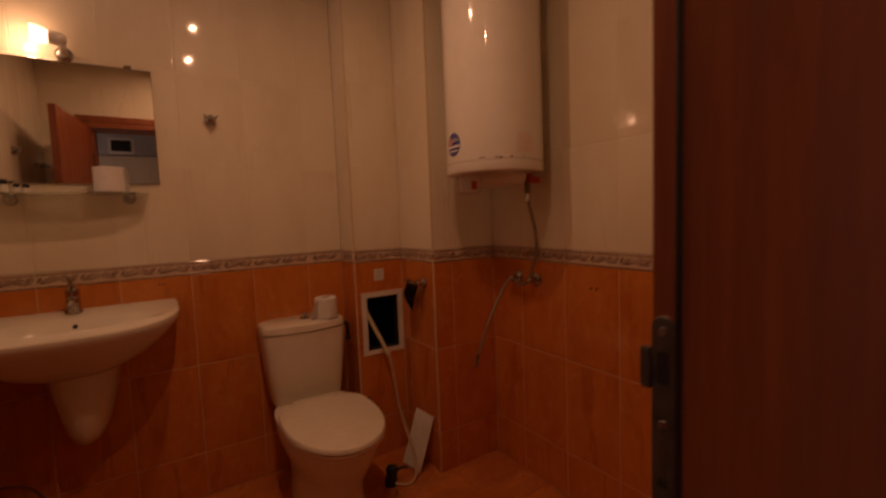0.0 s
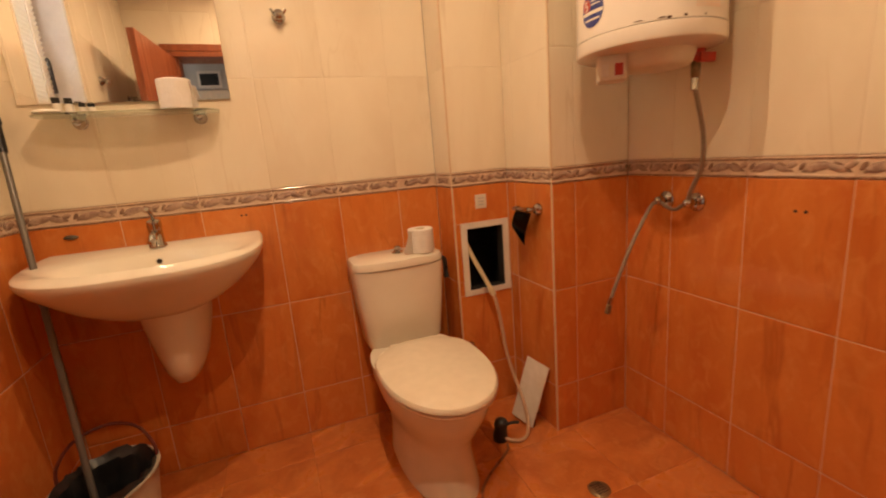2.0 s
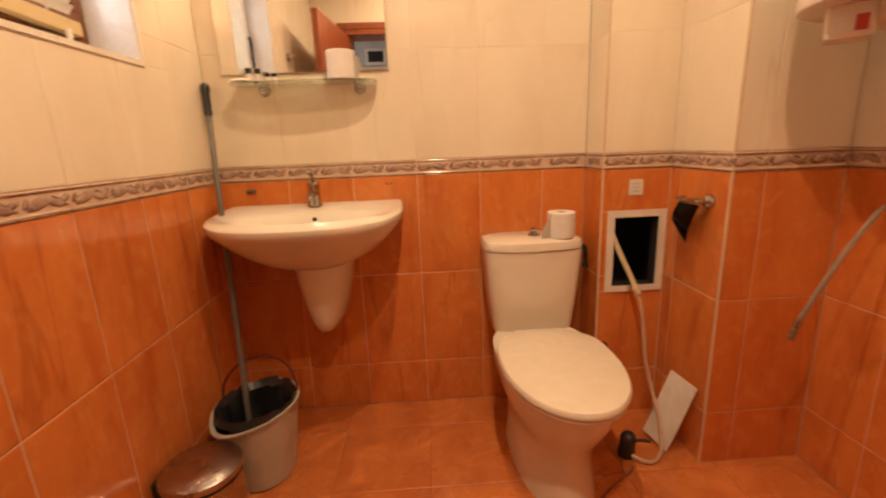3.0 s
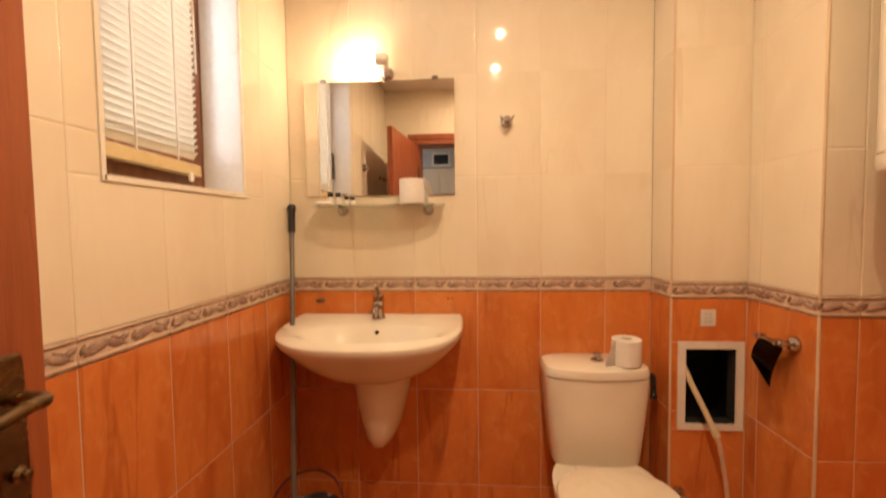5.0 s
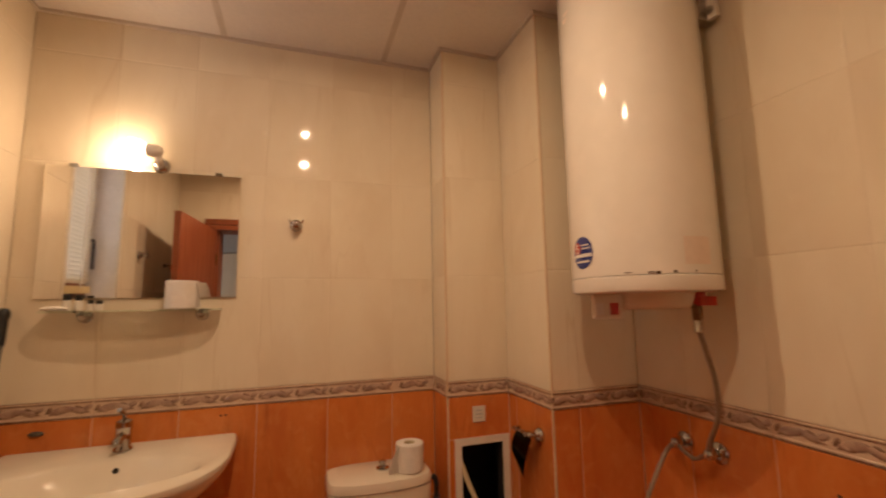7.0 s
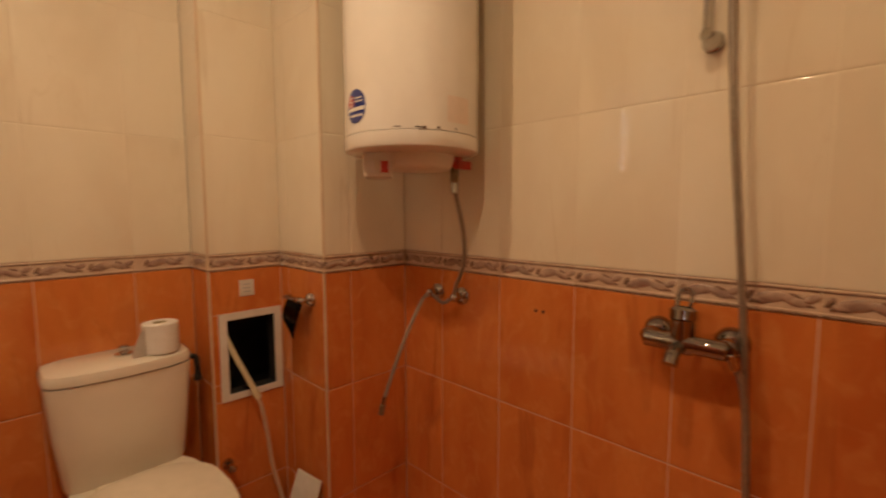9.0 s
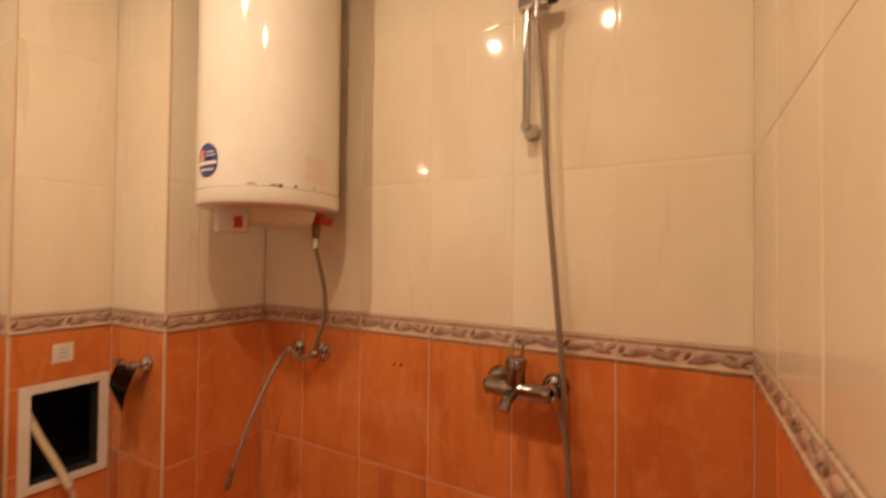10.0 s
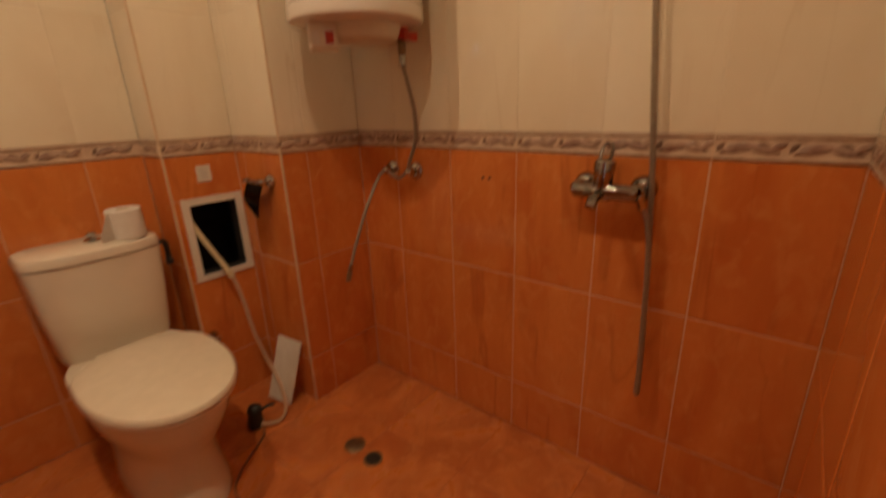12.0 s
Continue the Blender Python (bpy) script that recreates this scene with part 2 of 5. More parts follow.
STRIP = mat("ceiling_joint_strip", (0.60, 0.52, 0.43), (0.54, 0.46, 0.37), 0.5, shift=False)
HALL = mat("beige_hall_paint", (0.62, 0.55, 0.45), (0.56, 0.49, 0.40), 0.7, scale=3, bump=0.0006, shift=False)
HALLFLOOR = mat("brown_hall_laminate", (0.26, 0.13, 0.06), (0.18, 0.085, 0.04), 0.35, scale=6, stretch=(1, 6, 1), shift=False)
GREYBOX = mat("grey_box_plastic", (0.50, 0.50, 0.48), (0.44, 0.44, 0.42), 0.35, scale=6)
CLOSET = mat("beige_closet_laminate", (0.80, 0.69, 0.52), (0.74, 0.63, 0.46), 0.35, scale=5, stretch=(6, 6, 0.5), shift=False)
SMOKED = mat("smoked_cover", (0.02, 0.022, 0.025), (0.03, 0.03, 0.032), 0.12, scale=6)
# near-black colour puts the deep shade of the open hatch into the surface
DARK = mat("shaft_shade_plaster", (0.014, 0.011, 0.009), (0.008, 0.0065, 0.005), 0.9, scale=12, bump=0.003, shift=False)
PVC = mat("beige_pipe", (0.62, 0.52, 0.33), (0.54, 0.44, 0.27), 0.35, scale=14)
CLEARHOSE = mat("milky_hose", (0.58, 0.40, 0.27), (0.50, 0.33, 0.21), 0.25, scale=30)
FLOORHOSE = mat("brownish_clear_hose", (0.30, 0.13, 0.06), (0.24, 0.10, 0.045), 0.3, scale=30)
RED = mat("red_plastic", (0.55, 0.035, 0.015), (0.42, 0.03, 0.012), 0.35, scale=20)
BLUE = mat("dark_blue_print", (0.025, 0.04, 0.20), (0.035, 0.05, 0.24), 0.3, scale=30)
PINK = mat("faded_pink_label", (0.76, 0.60, 0.49), (0.75, 0.64, 0.54), 0.4, scale=14)
RUST = mat("dark_scratch", (0.05, 0.035, 0.02), (0.10, 0.05, 0.02), 0.7, scale=60)
BRASSY = mat("drain_metal", (0.34, 0.24, 0.13), (0.24, 0.17, 0.10), 0.45, 0.8, scale=40)
HANDLE_RED = mat("dark_red_plastic", (0.13, 0.022, 0.012), (0.10, 0.018, 0.01), 0.4, scale=20)
MIRROR = mat("mirror_silver", (0.90, 0.89, 0.87), (0.88, 0.87, 0.85), 0.012, 1.0, scale=3, grain=6, rough_var=0.004)
GLASS = plain_glass("clear_glass", (0.96, 0.98, 0.97))
SHELFGLASS = plain_glass("greenish_shelf_glass", (0.86, 0.95, 0.88))
BULB = glowing("frosted_lamp_glass", WARM, 14.0)
SPOTGLOW = glowing("spot_lens", WARM, 420.0)
HOLE = mat("dark_hole", (0.02, 0.014, 0.01), (0.03, 0.02, 0.012), 0.9)


# ---- mesh helpers ----
def thing(name, place=(0, 0, 0), label="", category="", group="", kind=""):
    ob = new(name)
    ob.location = place
    ob.empty_display_size = 0.05
    return tagged(ob, label, category, group, kind)


def part(name, bm, material, parent=None, label="", smooth=False, bevel=0.0):
    """Links a bmesh as one mesh object under a thing or a part; its coordinates are the world's."""
    if bevel:
        bmesh.ops.bevel(bm, geom=list(bm.edges), offset=bevel, segments=2, affect="EDGES", profile=0.6)
    bmesh.ops.recalc_face_normals(bm, faces=bm.faces)
    if smooth:
        for e in bm.edges:
            e.smooth = len(e.link_faces) == 2 and e.calc_face_angle() < 0.7
    me = bpy.data.meshes.new(name)
    bm.to_mesh(me)
    bm.free()
    for m in material if isinstance(material, (list, tuple)) else [material]:
        me.materials.append(m)
    for f in me.polygons:
        f.use_smooth = smooth
    ob = new(name, me)
    if parent:
        base, up = Vector(parent.location), parent.parent
        while up:
            base, up = base + Vector(up.location), up.parent
        me.transform(Matrix.Translation(-base))
        ob.parent = parent
    if label:
        tagged(ob, label)
    return ob


def whole(name, bm, material, label, category, group="", kind="", smooth=False, bevel=0.0):
    return tagged(part(name, bm, material, None, "", smooth, bevel), label, category, group, kind)


def box(x0, x1, y0, y1, z0, z1, bm=None):
    bm = bm or bmesh.new()
    v = [bm.verts.new((x, y, z)) for x in (x0, x1) for y in (y0, y1) for z in (z0, z1)]
    for f in ((0, 1, 3, 2), (4, 6, 7, 5), (0, 4, 5, 1), (2, 3, 7, 6), (0, 2, 6, 4), (1, 5, 7, 3)):
        bm.faces.new([v[i] for i in f])
    return bm


def loft(rings, bm=None, ends=(True, True)):
    """Joins rings of as many points each by faces."""
    bm = bm or bmesh.new()
    vs = [[bm.verts.new(p) for p in ring] for ring in rings]
    for a, b in zip(vs, vs[1:]):
        for i in range(len(a)):
            j = (i + 1) % len(a)
            bm.faces.new((a[i], a[j], b[j], b[i]))
    if ends[0]:
        bm.faces.new(vs[0][::-1])
    if ends[1]:
        bm.faces.new(vs[-1])
    return bm


def lathe(profile, place=(0, 0, 0), axis=(0, 0, 1), segs=24, bm=None, ends=(True, True)):
    """Turns (radius, height) pairs round an axis through place."""
    turn = Vector((0, 0, 1)).rotation_difference(Vector(axis)).to_matrix()
    rings = []
    for r, h in profile:
        rings.append([Vector(place) + turn @ Vector((r * math.cos(a), r * math.sin(a), h))
                      for a in (2 * math.pi * k / segs for k in range(segs))])
    return loft(rings, bm, ends)


def rod(a, b, r, segs=14, bm=None):
    a, b = Vector(a), Vector(b)
    d = (b - a).length
    e = min(r * 0.25, d * 0.2)
    return lathe([(r - e, 0), (r, e), (r, d - e), (r - e, d)], a, b - a, segs, bm)


def curve_points(pts, steps=8):
    pts = [Vector(p) for p in pts]
    ext = [2 * pts[0] - pts[1], *pts, 2 * pts[-1] - pts[-2]]
    out = []
    for i in range(1, len(ext) - 2):
        p0, p1, p2, p3 = ext[i - 1: i + 3]
        for k in range(steps):
            t = k / steps
            out.append(0.5 * ((2 * p1) + (p2 - p0) * t + (2 * p0 - 5 * p1 + 4 * p2 - p3) * t * t + (3 * p1 - p0 - 3 * p2 + p3) * t ** 3))
    return out + [pts[-1]]


def tube(pts, r, segs=10, steps=8, bm=None, ripple=0.0):
    path = curve_points(pts, steps) if steps > 1 else [Vector(p) for p in pts]
    side, rings = Vector((0.31, 0.83, 0.46)), []
    for i, p in enumerate(path):
        d = (path[min(i + 1, len(path) - 1)] - path[max(i - 1, 0)]).normalized()
        side = (side - d * side.dot(d)).normalized()
        other, rr = d.cross(side), r * (1 + (ripple if i % 2 else 0))
        rings.append([p + rr * (math.cos(a) * side + math.sin(a) * other) for a in (2 * math.pi * k / segs for k in range(segs))])
    return loft(rings, bm)


def ball(place, r, scale=(1, 1, 1), bm=None, segs=12):
    bm = bm or bmesh.new()
    bmesh.ops.create_uvsphere(bm, u_segments=segs, v_segments=segs // 2 + 2, radius=r,
                              matrix=Matrix.Translation(place) @ Matrix.Diagonal((*scale, 1)))
    return bm


# ---- the room in numbers ----
XW, XE, YN, YS, TOP = -0.762, 1.280, 0.0, -1.968, 2.404
XA, XB, Y1, Y2 = 0.675, 0.930, -0.172, -0.487      # the two steps of the pipe chase
RIM, RIM_TOP = 0.997, 1.055                        # the relief border
DX0, DX1, DTOP = -0.487, 0.297, 1.955              # the doorway
WY0, WY1, WZ0, WZ1 = -0.898, -0.358, 1.367, 2.178  # the window opening
JY = -1.929                                        # the front edge of the deep latch jamb
HY0, HY1, HX0, HX1 = -3.05, -2.19, -1.5, 1.7       # the hall behind the door
BACK = 0.0012                                      # tiles stand this far off the wall


def holed(u0, u1, v0, v1, hole):
    """The rectangles that are left of one when a hole is cut from it."""
    a0, a1, b0, b1 = hole
    if u1 <= a0 or u0 >= a1 or v1 <= b0 or v0 >= b1:
        return [(u0, u1, v0, v1)]
    left = [(u0, u1, v0, min(v1, b0)), (u0, u1, max(v0, b1), v1)]
    m0, m1 = max(v0, b0), min(v1, b1)
    left += [(u0, min(u1, a0), m0, m1), (max(u0, a1), u1, m0, m1)]
    return [r for r in left if r[1] - r[0] > 0.004 and r[3] - r[2] > 0.004]


# ---- structure ----
floor_ob = whole("floor", box(XW - 0.1, XE + 0.1, YS - 0.22, 0.1, -0.12, -BACK), FLOORJOINT,
                 "orange tiled bathroom floor with pale grout", "floor", kind="structure")
hall_floor = whole("floor_hall", box(HX0, HX1, HY0, YS - 0.222, -0.12, -0.002), HALLFLOOR,
                   "brown laminate floor of the hall", "floor", kind="structure")

wall_n = whole("wall_north", box(XW, XA, BACK, 0.12, 0, TOP + 0.1), GROUT,
               "tiled wall behind washbasin, cream above and orange below", "wall", kind="structure")
bm = bmesh.new()
HATCH = (0.727, 0.897, 0.552, 0.820)
for u0, u1, v0, v1 in holed(XA + BACK, XB + 0.02, 0, TOP + 0.1, HATCH):
    box(u0, u1, Y1 + BACK, Y1 + 0.045, v0, v1, bm)
box(XA + BACK, XA + 0.03, Y1 + 0.045, BACK, 0, TOP + 0.1, bm)
wall_c = whole("wall_chase", bm, GROUT, "tiled pipe chase with a hatch opening", "wall", kind="structure")
bm = box(XB + BACK, XE + 0.1, Y2 + BACK, Y2 + 0.06, 0, TOP + 0.1)
box(XB + BACK, XB + 0.05, Y2 + 0.06, Y1 + 0.045, 0, TOP + 0.1, bm)
wall_b = whole("wall_corner", bm, GROUT, "tiled boxed-out corner wall behind the water heater", "wall", kind="structure")
# back of the shaft, with its shade painted in as near-black
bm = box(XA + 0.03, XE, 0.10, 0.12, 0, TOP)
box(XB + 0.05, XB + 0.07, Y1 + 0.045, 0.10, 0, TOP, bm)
whole("shaft_back", bm, DARK, "inside of the pipe shaft, its shade painted near-black", "wall", kind="structure")
wall_e = whole("wall_east", box(XE + BACK, XE + 0.12, YS - 0.22, Y2, 0, TOP + 0.1), GROUT,
               "tiled shower wall, cream above and orange below", "wall", kind="structure")
bm = bmesh.new()
for u0, u1, v0, v1 in holed(YS - 0.22, 0.12, 0, TOP + 0.1, (WY0, WY1, WZ0, WZ1)):
    box(XW - 0.3, XW - BACK, u0, u1, v0, v1, bm)
wall_w = whole("wall_west", bm, GROUT, "tiled window wall, cream above and orange below", "wall", kind="structure")
bm = bmesh.new()
for u0, u1, v0, v1 in holed(XW - 0.3, XE + 0.12, 0, TOP + 0.1, (DX0 - 0.035, DX1 + 0.035, -1, DTOP + 0.035)):
    box(u0, u1, YS - 0.218, YS - BACK, v0, v1, bm)
wall_s = whole("wall_south", bm, GROUT, "tiled wall with the bathroom doorway", "wall", kind="structure")

# ceiling: panels with joint strips in one mesh
bm = bmesh.new()
for k, (x0, x1) in enumerate(((XW - 0.02, -0.171), (-0.159, 0.455), (0.467, 1.081), (1.093, XE + 0.02))):
    for y0, y1 in ((YS - 0.02, -1.243), (-1.237, -0.006 + 0.03)):
        box(x0, x1, y0, y1, TOP, TOP + 0.012, bm)
for f in bm.faces:
    f.material_index = 0
n0 = len(bm.faces)
box(XW - 0.1, XE + 0.1, YS - 0.1, 0.1, TOP + 0.014, TOP + 0.06, bm)
for x in (-0.165, 0.461, 1.087):
    box(x - 0.011, x + 0.011, YS, 0.0, TOP - 0.002, TOP + 0.004, bm)
bm.faces.ensure_lookup_table()
for f in list(bm.faces)[n0:]:
    f.material_index = 1
whole("ceiling", bm, [CEIL, STRIP], "pale panelled ceiling with narrow joint strips", "ceiling", kind="structure")
bm = bmesh.new()
for a in (box(XW, XA, -0.012, 0.0, TOP - 0.012, TOP), box(XA - 0.012, XA, Y1, -0.012, TOP - 0.012, TOP), box(XA - 0.012, XB, Y1 - 0.012, Y1, TOP - 0.012, TOP),
          box(XB - 0.012, XB, Y2, Y1 - 0.012, TOP - 0.012, TOP), box(XB - 0.012, XE, Y2 - 0.012, Y2, TOP - 0.012, TOP),
          box(XE - 0.012, XE, YS, Y2 - 0.012, TOP - 0.012, TOP), box(XW, XW + 0.012, YS, -0.012, TOP - 0.012, TOP)):
    me = bpy.data.meshes.new("t")
    a.to_mesh(me)
    a.free()
    bm.from_mesh(me)
    bpy.data.meshes.remove(me)
whole("trim_ceiling", bm, STRIP, "thin brownish edge strip where ceiling meets tiles", "trim", kind="structure")

# corner profiles of the chase
for x, y in ((XA, Y1), (XB, Y2)):
    whole("trim", lathe([(0.0042, 0), (0.0042, TOP)], (x + 0.0026, y + 0.0026, 0), segs=14), EDGE,
          "pale rounded plastic tile edge strip", "trim", kind="structure", smooth=True)

# hall shell
bm = bmesh.new()
box(HX1, HX1 + 0.1, HY0, HY1, 0, 2.5, bm)
box(HX0 - 0.1, HX1 + 0.1, HY0 - 0.1, HY0, 0, 2.5, bm)
for u0, u1, v0, v1 in holed(HY0, HY1, 0, 2.5, (-2.85, -2.25, 0.9, 2.1)):
    box(HX0 - 0.1, HX0, u0, u1, v0, v1, bm)
box(HX0, XW - 0.3, HY1, HY1 + 0.1, 0, 2.5, bm)
box(XE + 0.12, HX1 + 0.1, HY1, HY1 + 0.1, 0, 2.5, bm)
whole("wall_hall", bm, HALL, "beige painted hall walls", "wall", kind="structure")
whole("ceiling_hall", box(HX0 - 0.1, HX1 + 0.1, HY0 - 0.1, HY1 + 0.1, 2.5, 2.56), HALL, "plain white hall ceiling", "ceiling", kind="structure")
wh = thing("window_2", (HX0 - 0.05, -2.55, 1.5), "hall window with a white frame", "window", kind="structure")
bm = bmesh.new()
for u0, u1, v0, v1 in holed(-2.85, -2.25, 0.9, 2.1, (-2.79, -2.31, 0.96, 2.04)):
    box(HX0 - 0.07, HX0 - 0.02, u0, u1, v0, v1, bm)
part("window_frame", bm, PLASTIC, wh)
pane = part("pane", box(HX0 - 0.046, HX0 - 0.04, -2.79, -2.31, 0.96, 2.04), GLASS, wh)
pane.visible_shadow = False

# doorway lining and architrave
dj = thing("door_1", (DX0, YS, 0), "dark mahogany door frame round the bathroom doorway", "door frame", kind="structure")
part("jamb", box(DX0 - 0.034, DX0, YS - 0.218, YS + 0.011, 0, DTOP), DOORWOOD, dj, bevel=0.002)
part("jamb", box(DX1, DX1 + 0.034, YS - 0.218, JY, 0, DTOP), DOORWOOD, dj, bevel=0.002)
part("door_stop", box(DX1 - 0.011, DX1 + 0.034, YS - 0.218, JY - 0.028, 0, DTOP), DOORWOOD, dj, bevel=0.002)
part("door_stop", box(DX0, DX0 + 0.011, YS - 0.218, YS - 0.026, 0, DTOP), DOORWOOD, dj, bevel=0.002)
part("head", box(DX0 - 0.034, DX1 + 0.034, YS - 0.218, YS + 0.022, DTOP, DTOP + 0.034), DOORWOOD, dj, bevel=0.002)
part("architrave", box(DX0 - 0.085, DX0 - 0.036, YS + 0.002, YS + 0.018, 0, DTOP + 0.036), DOORWOOD, dj, bevel=0.004)
part("architrave", box(DX1 + 0.036, DX1 + 0.085, YS + 0.002, YS + 0.018, 0, DTOP + 0.036), DOORWOOD, dj, bevel=0.004)
part("architrave", box(DX0 - 0.085, DX1 + 0.085, YS + 0.002, YS + 0.018, DTOP + 0.038, DTOP + 0.085), DOORWOOD, dj, bevel=0.004)


def strike_ring(e, x):
    """A long plate with round ends, seen along the wall."""
    r = 0.0112 - e
    pts = [(x, JY - 0.0117 + r * math.cos(a), 1.1008 + r * math.sin(a)) for a in (math.pi * k / 10 for k in range(11))]
    return pts + [(x, JY - 0.0117 - r * math.cos(a), 0.9292 - r * math.sin(a)) for a in (math.pi * k / 10 for k in range(11))]


sp = part("strike_plate", loft([strike_ring(0, DX1 + 0.001), strike_ring(0, DX1 - 0.002), strike_ring(0.0008, DX1 - 0.0028)]), GALV, dj, "dull grey metal strike plate")
part("strike_lip", box(DX1 - 0.0055, DX1 + 0.001, JY - 0.0005, JY + 0.0098, 1.041, 1.081), GALV, sp, bevel=0.0024)
part("latch_hole", box(DX1 - 0.0034, DX1 - 0.0029, JY - 0.017, JY - 0.006, 1.048, 1.079), HOLE, sp)
part("bolt_hole", box(DX1 - 0.0034, DX1 - 0.0029, JY - 0.016, JY - 0.007, 0.949, 0.957), HOLE, sp)
part("bolt_wear", box(DX1 - 0.0032, DX1 - 0.0028, JY - 0.0145, JY - 0.0085, 0.957, 0.996), RUST, sp, "rust-worn strip above the bolt hole")
for z in (0.931, 1.010, 1.098):
    part("screw", lathe([(0.0045, 0), (0.0035, 0.002)], (DX1 - 0.0028, JY - 0.0117, z), (-1, 0, 0), 10), STEEL, sp)
part("rubber_seal", box(DX1 - 0.0135, DX1 - 0.002, JY - 0.0335, JY - 0.0285, 0, DTOP), BLACK, dj, "black rubber door seal", bevel=0.0015)

# the open door leaf
leaf = thing("door_leaf", (DX0, YS + 0.012, 0), "open mahogany veneer door leaf with antique brass lever", "door")
ax = Vector((-0.075, 0.735, 0)).normalized()      # from the hinge to the lock edge
nx = Vector((ax.y, -ax.x, 0))                     # the face towards the room
org = Vector((DX0 - 0.002, YS + 0.014, 0))


def on_leaf(s, n, z):
    return org + s * ax + n * nx + Vector((0, 0, z))


def leaf_box(s0, s1, n0, n1, z0, z1):
    b = box(s0, s1, n0, n1, z0, z1)
    for v in b.verts:
        v.co = on_leaf(*v.co)
    return b


part("panel", leaf_box(0, 0.738, -0.038, 0, 0.012, 1.945), DOORWOOD, leaf, bevel=0.002)
for side, off in ((1, 0.0), (-1, -0.038)):
    rings = []
    for n in (0.0, 0.004, 0.006):
        e = 0.0 if n < 0.005 else 0.003
        rings.append([on_leaf(0.685 + (0.020 - e) * math.copysign(abs(math.cos(a)) ** 0.24, math.cos(a)), off + side * n,
                              1.0 + (0.112 - e) * math.copysign(abs(math.sin(a)) ** 0.2, math.sin(a)))
                      for a in (2 * math.pi * k / 28 for k in range(28))])
    plate = part("handle_plate", loft(rings), BRONZE, leaf, "dark antique brass handle plate")
    lever = tube([on_leaf(0.685, off + side * 0.005, 1.06), on_leaf(0.685, off + side * 0.034, 1.06), on_leaf(0.678, off + side * 0.050, 1.06),
                  on_leaf(0.65, off + side * 0.054, 1.062), on_leaf(0.60, off + side * 0.052, 1.055), on_leaf(0.565, off + side * 0.050, 1.058)], 0.0085, 10, 6)
    part("lever", lever, BRONZE, plate, smooth=True)
    part("key_knob", lathe([(0.010, 0), (0.010, 0.006), (0.006, 0.010), (0.006, 0.016), (0.004, 0.018)], on_leaf(0.685, off + side * 0.005, 0.968), side * nx, 14),
         BRONZE, plate, smooth=True)
part("lock_face", leaf_box(0.738, 0.7395, -0.029, -0.009, 0.88, 1.11), BRONZE, leaf)
for z in (0.25, 1.72):
    part("hinge", rod(on_leaf(-0.002, 0.004, z - 0.045), on_leaf(-0.002, 0.004, z + 0.045), 0.007), BRONZE, leaf, smooth=True)

# ---- window ----
win = thing("window_1", (XW - 0.13, (WY0 + WY1) / 2, WZ0), "brown wooden window in a white recess", "window", kind="structure")
bm = bmesh.new()
for a in ((WY1 - 0.006, WY1, WZ0, WZ1), (WY0, WY0 + 0.006, WZ0, WZ1), (WY0 + 0.006, WY1 - 0.006, WZ1 - 0.006, WZ1), (WY0 + 0.006, WY1 - 0.006, WZ0, WZ0 + 0.006)):
    box(XW - 0.128, XW - 0.001, *a, bm)
part("reveal", bm, PLASTER, win, "white plastered window recess")
bm = bmesh.new()
for a in ((WY1 - 0.004, WY1 + 0.007, WZ0 - 0.007, WZ1 + 0.007), (WY0 - 0.007, WY0 + 0.004, WZ0 - 0.007, WZ1 + 0.007), (WY0, WY1, WZ1 - 0.004, WZ1 + 0.007), (WY0, WY1, WZ0 - 0.007, WZ0 + 0.007)):
    box(XW - 0.006, XW + 0.005, *a, bm)
part("edge_strip", bm, CAPWHITE, win)
bm = bmesh.new()
for u0, u1, v0, v1 in holed(WY0 + 0.006, WY1 - 0.006, WZ0 + 0.006, WZ1 - 0.006, (WY0 + 0.075, WY1 - 0.045, WZ0 + 0.09, WZ1 - 0.07)):
    box(XW - 0.185, XW - 0.130, u0, u1, v0, v1, bm)
part("window_frame", bm, WINWOOD, win, bevel=0.003)
bm = bmesh.new()
for u0, u1, v0, v1 in holed(WY0 + 0.05, WY1 - 0.035, WZ0 + 0.06, WZ1 - 0.05, (WY0 + 0.105, WY1 - 0.062, WZ0 + 0.125, WZ1 - 0.105)):
    box(XW - 0.150, XW - 0.118, u0, u1, v0, v1, bm)
part("sash", bm, WINWOOD, win, bevel=0.003)
pane = part("pane", box(XW - 0.140, XW - 0.135, WY0 + 0.1, WY1 - 0.06, WZ0 + 0.12, WZ1 - 0.10), GLASS, win)
pane.visible_shadow = False
hd = part("window_handle", box(XW - 0.1178, XW - 0.110, -0.848, -0.830, 1.66, 1.74), BLACK, win, "black window handle", bevel=0.002)
part("grip", tube([(XW - 0.112, -0.839, 1.70), (XW - 0.098, -0.839, 1.70), (XW - 0.092, -0.841, 1.69), (XW - 0.091, -0.843, 1.66), (XW - 0.091, -0.843, 1.55)], 0.008, 10, 5), BLACK, hd, smooth=True)

blind = thing("venetian_blind", (XW - 0.09, -0.66, 2.15), "cream venetian blind lowered nearly to the sill", "blind")
BY0, BY1 = -0.812, -0.460
part("head_rail", box(XW - 0.105, XW - 0.078, BY0, BY1, 2.135, 2.165), SLAT, blind, bevel=0.002)


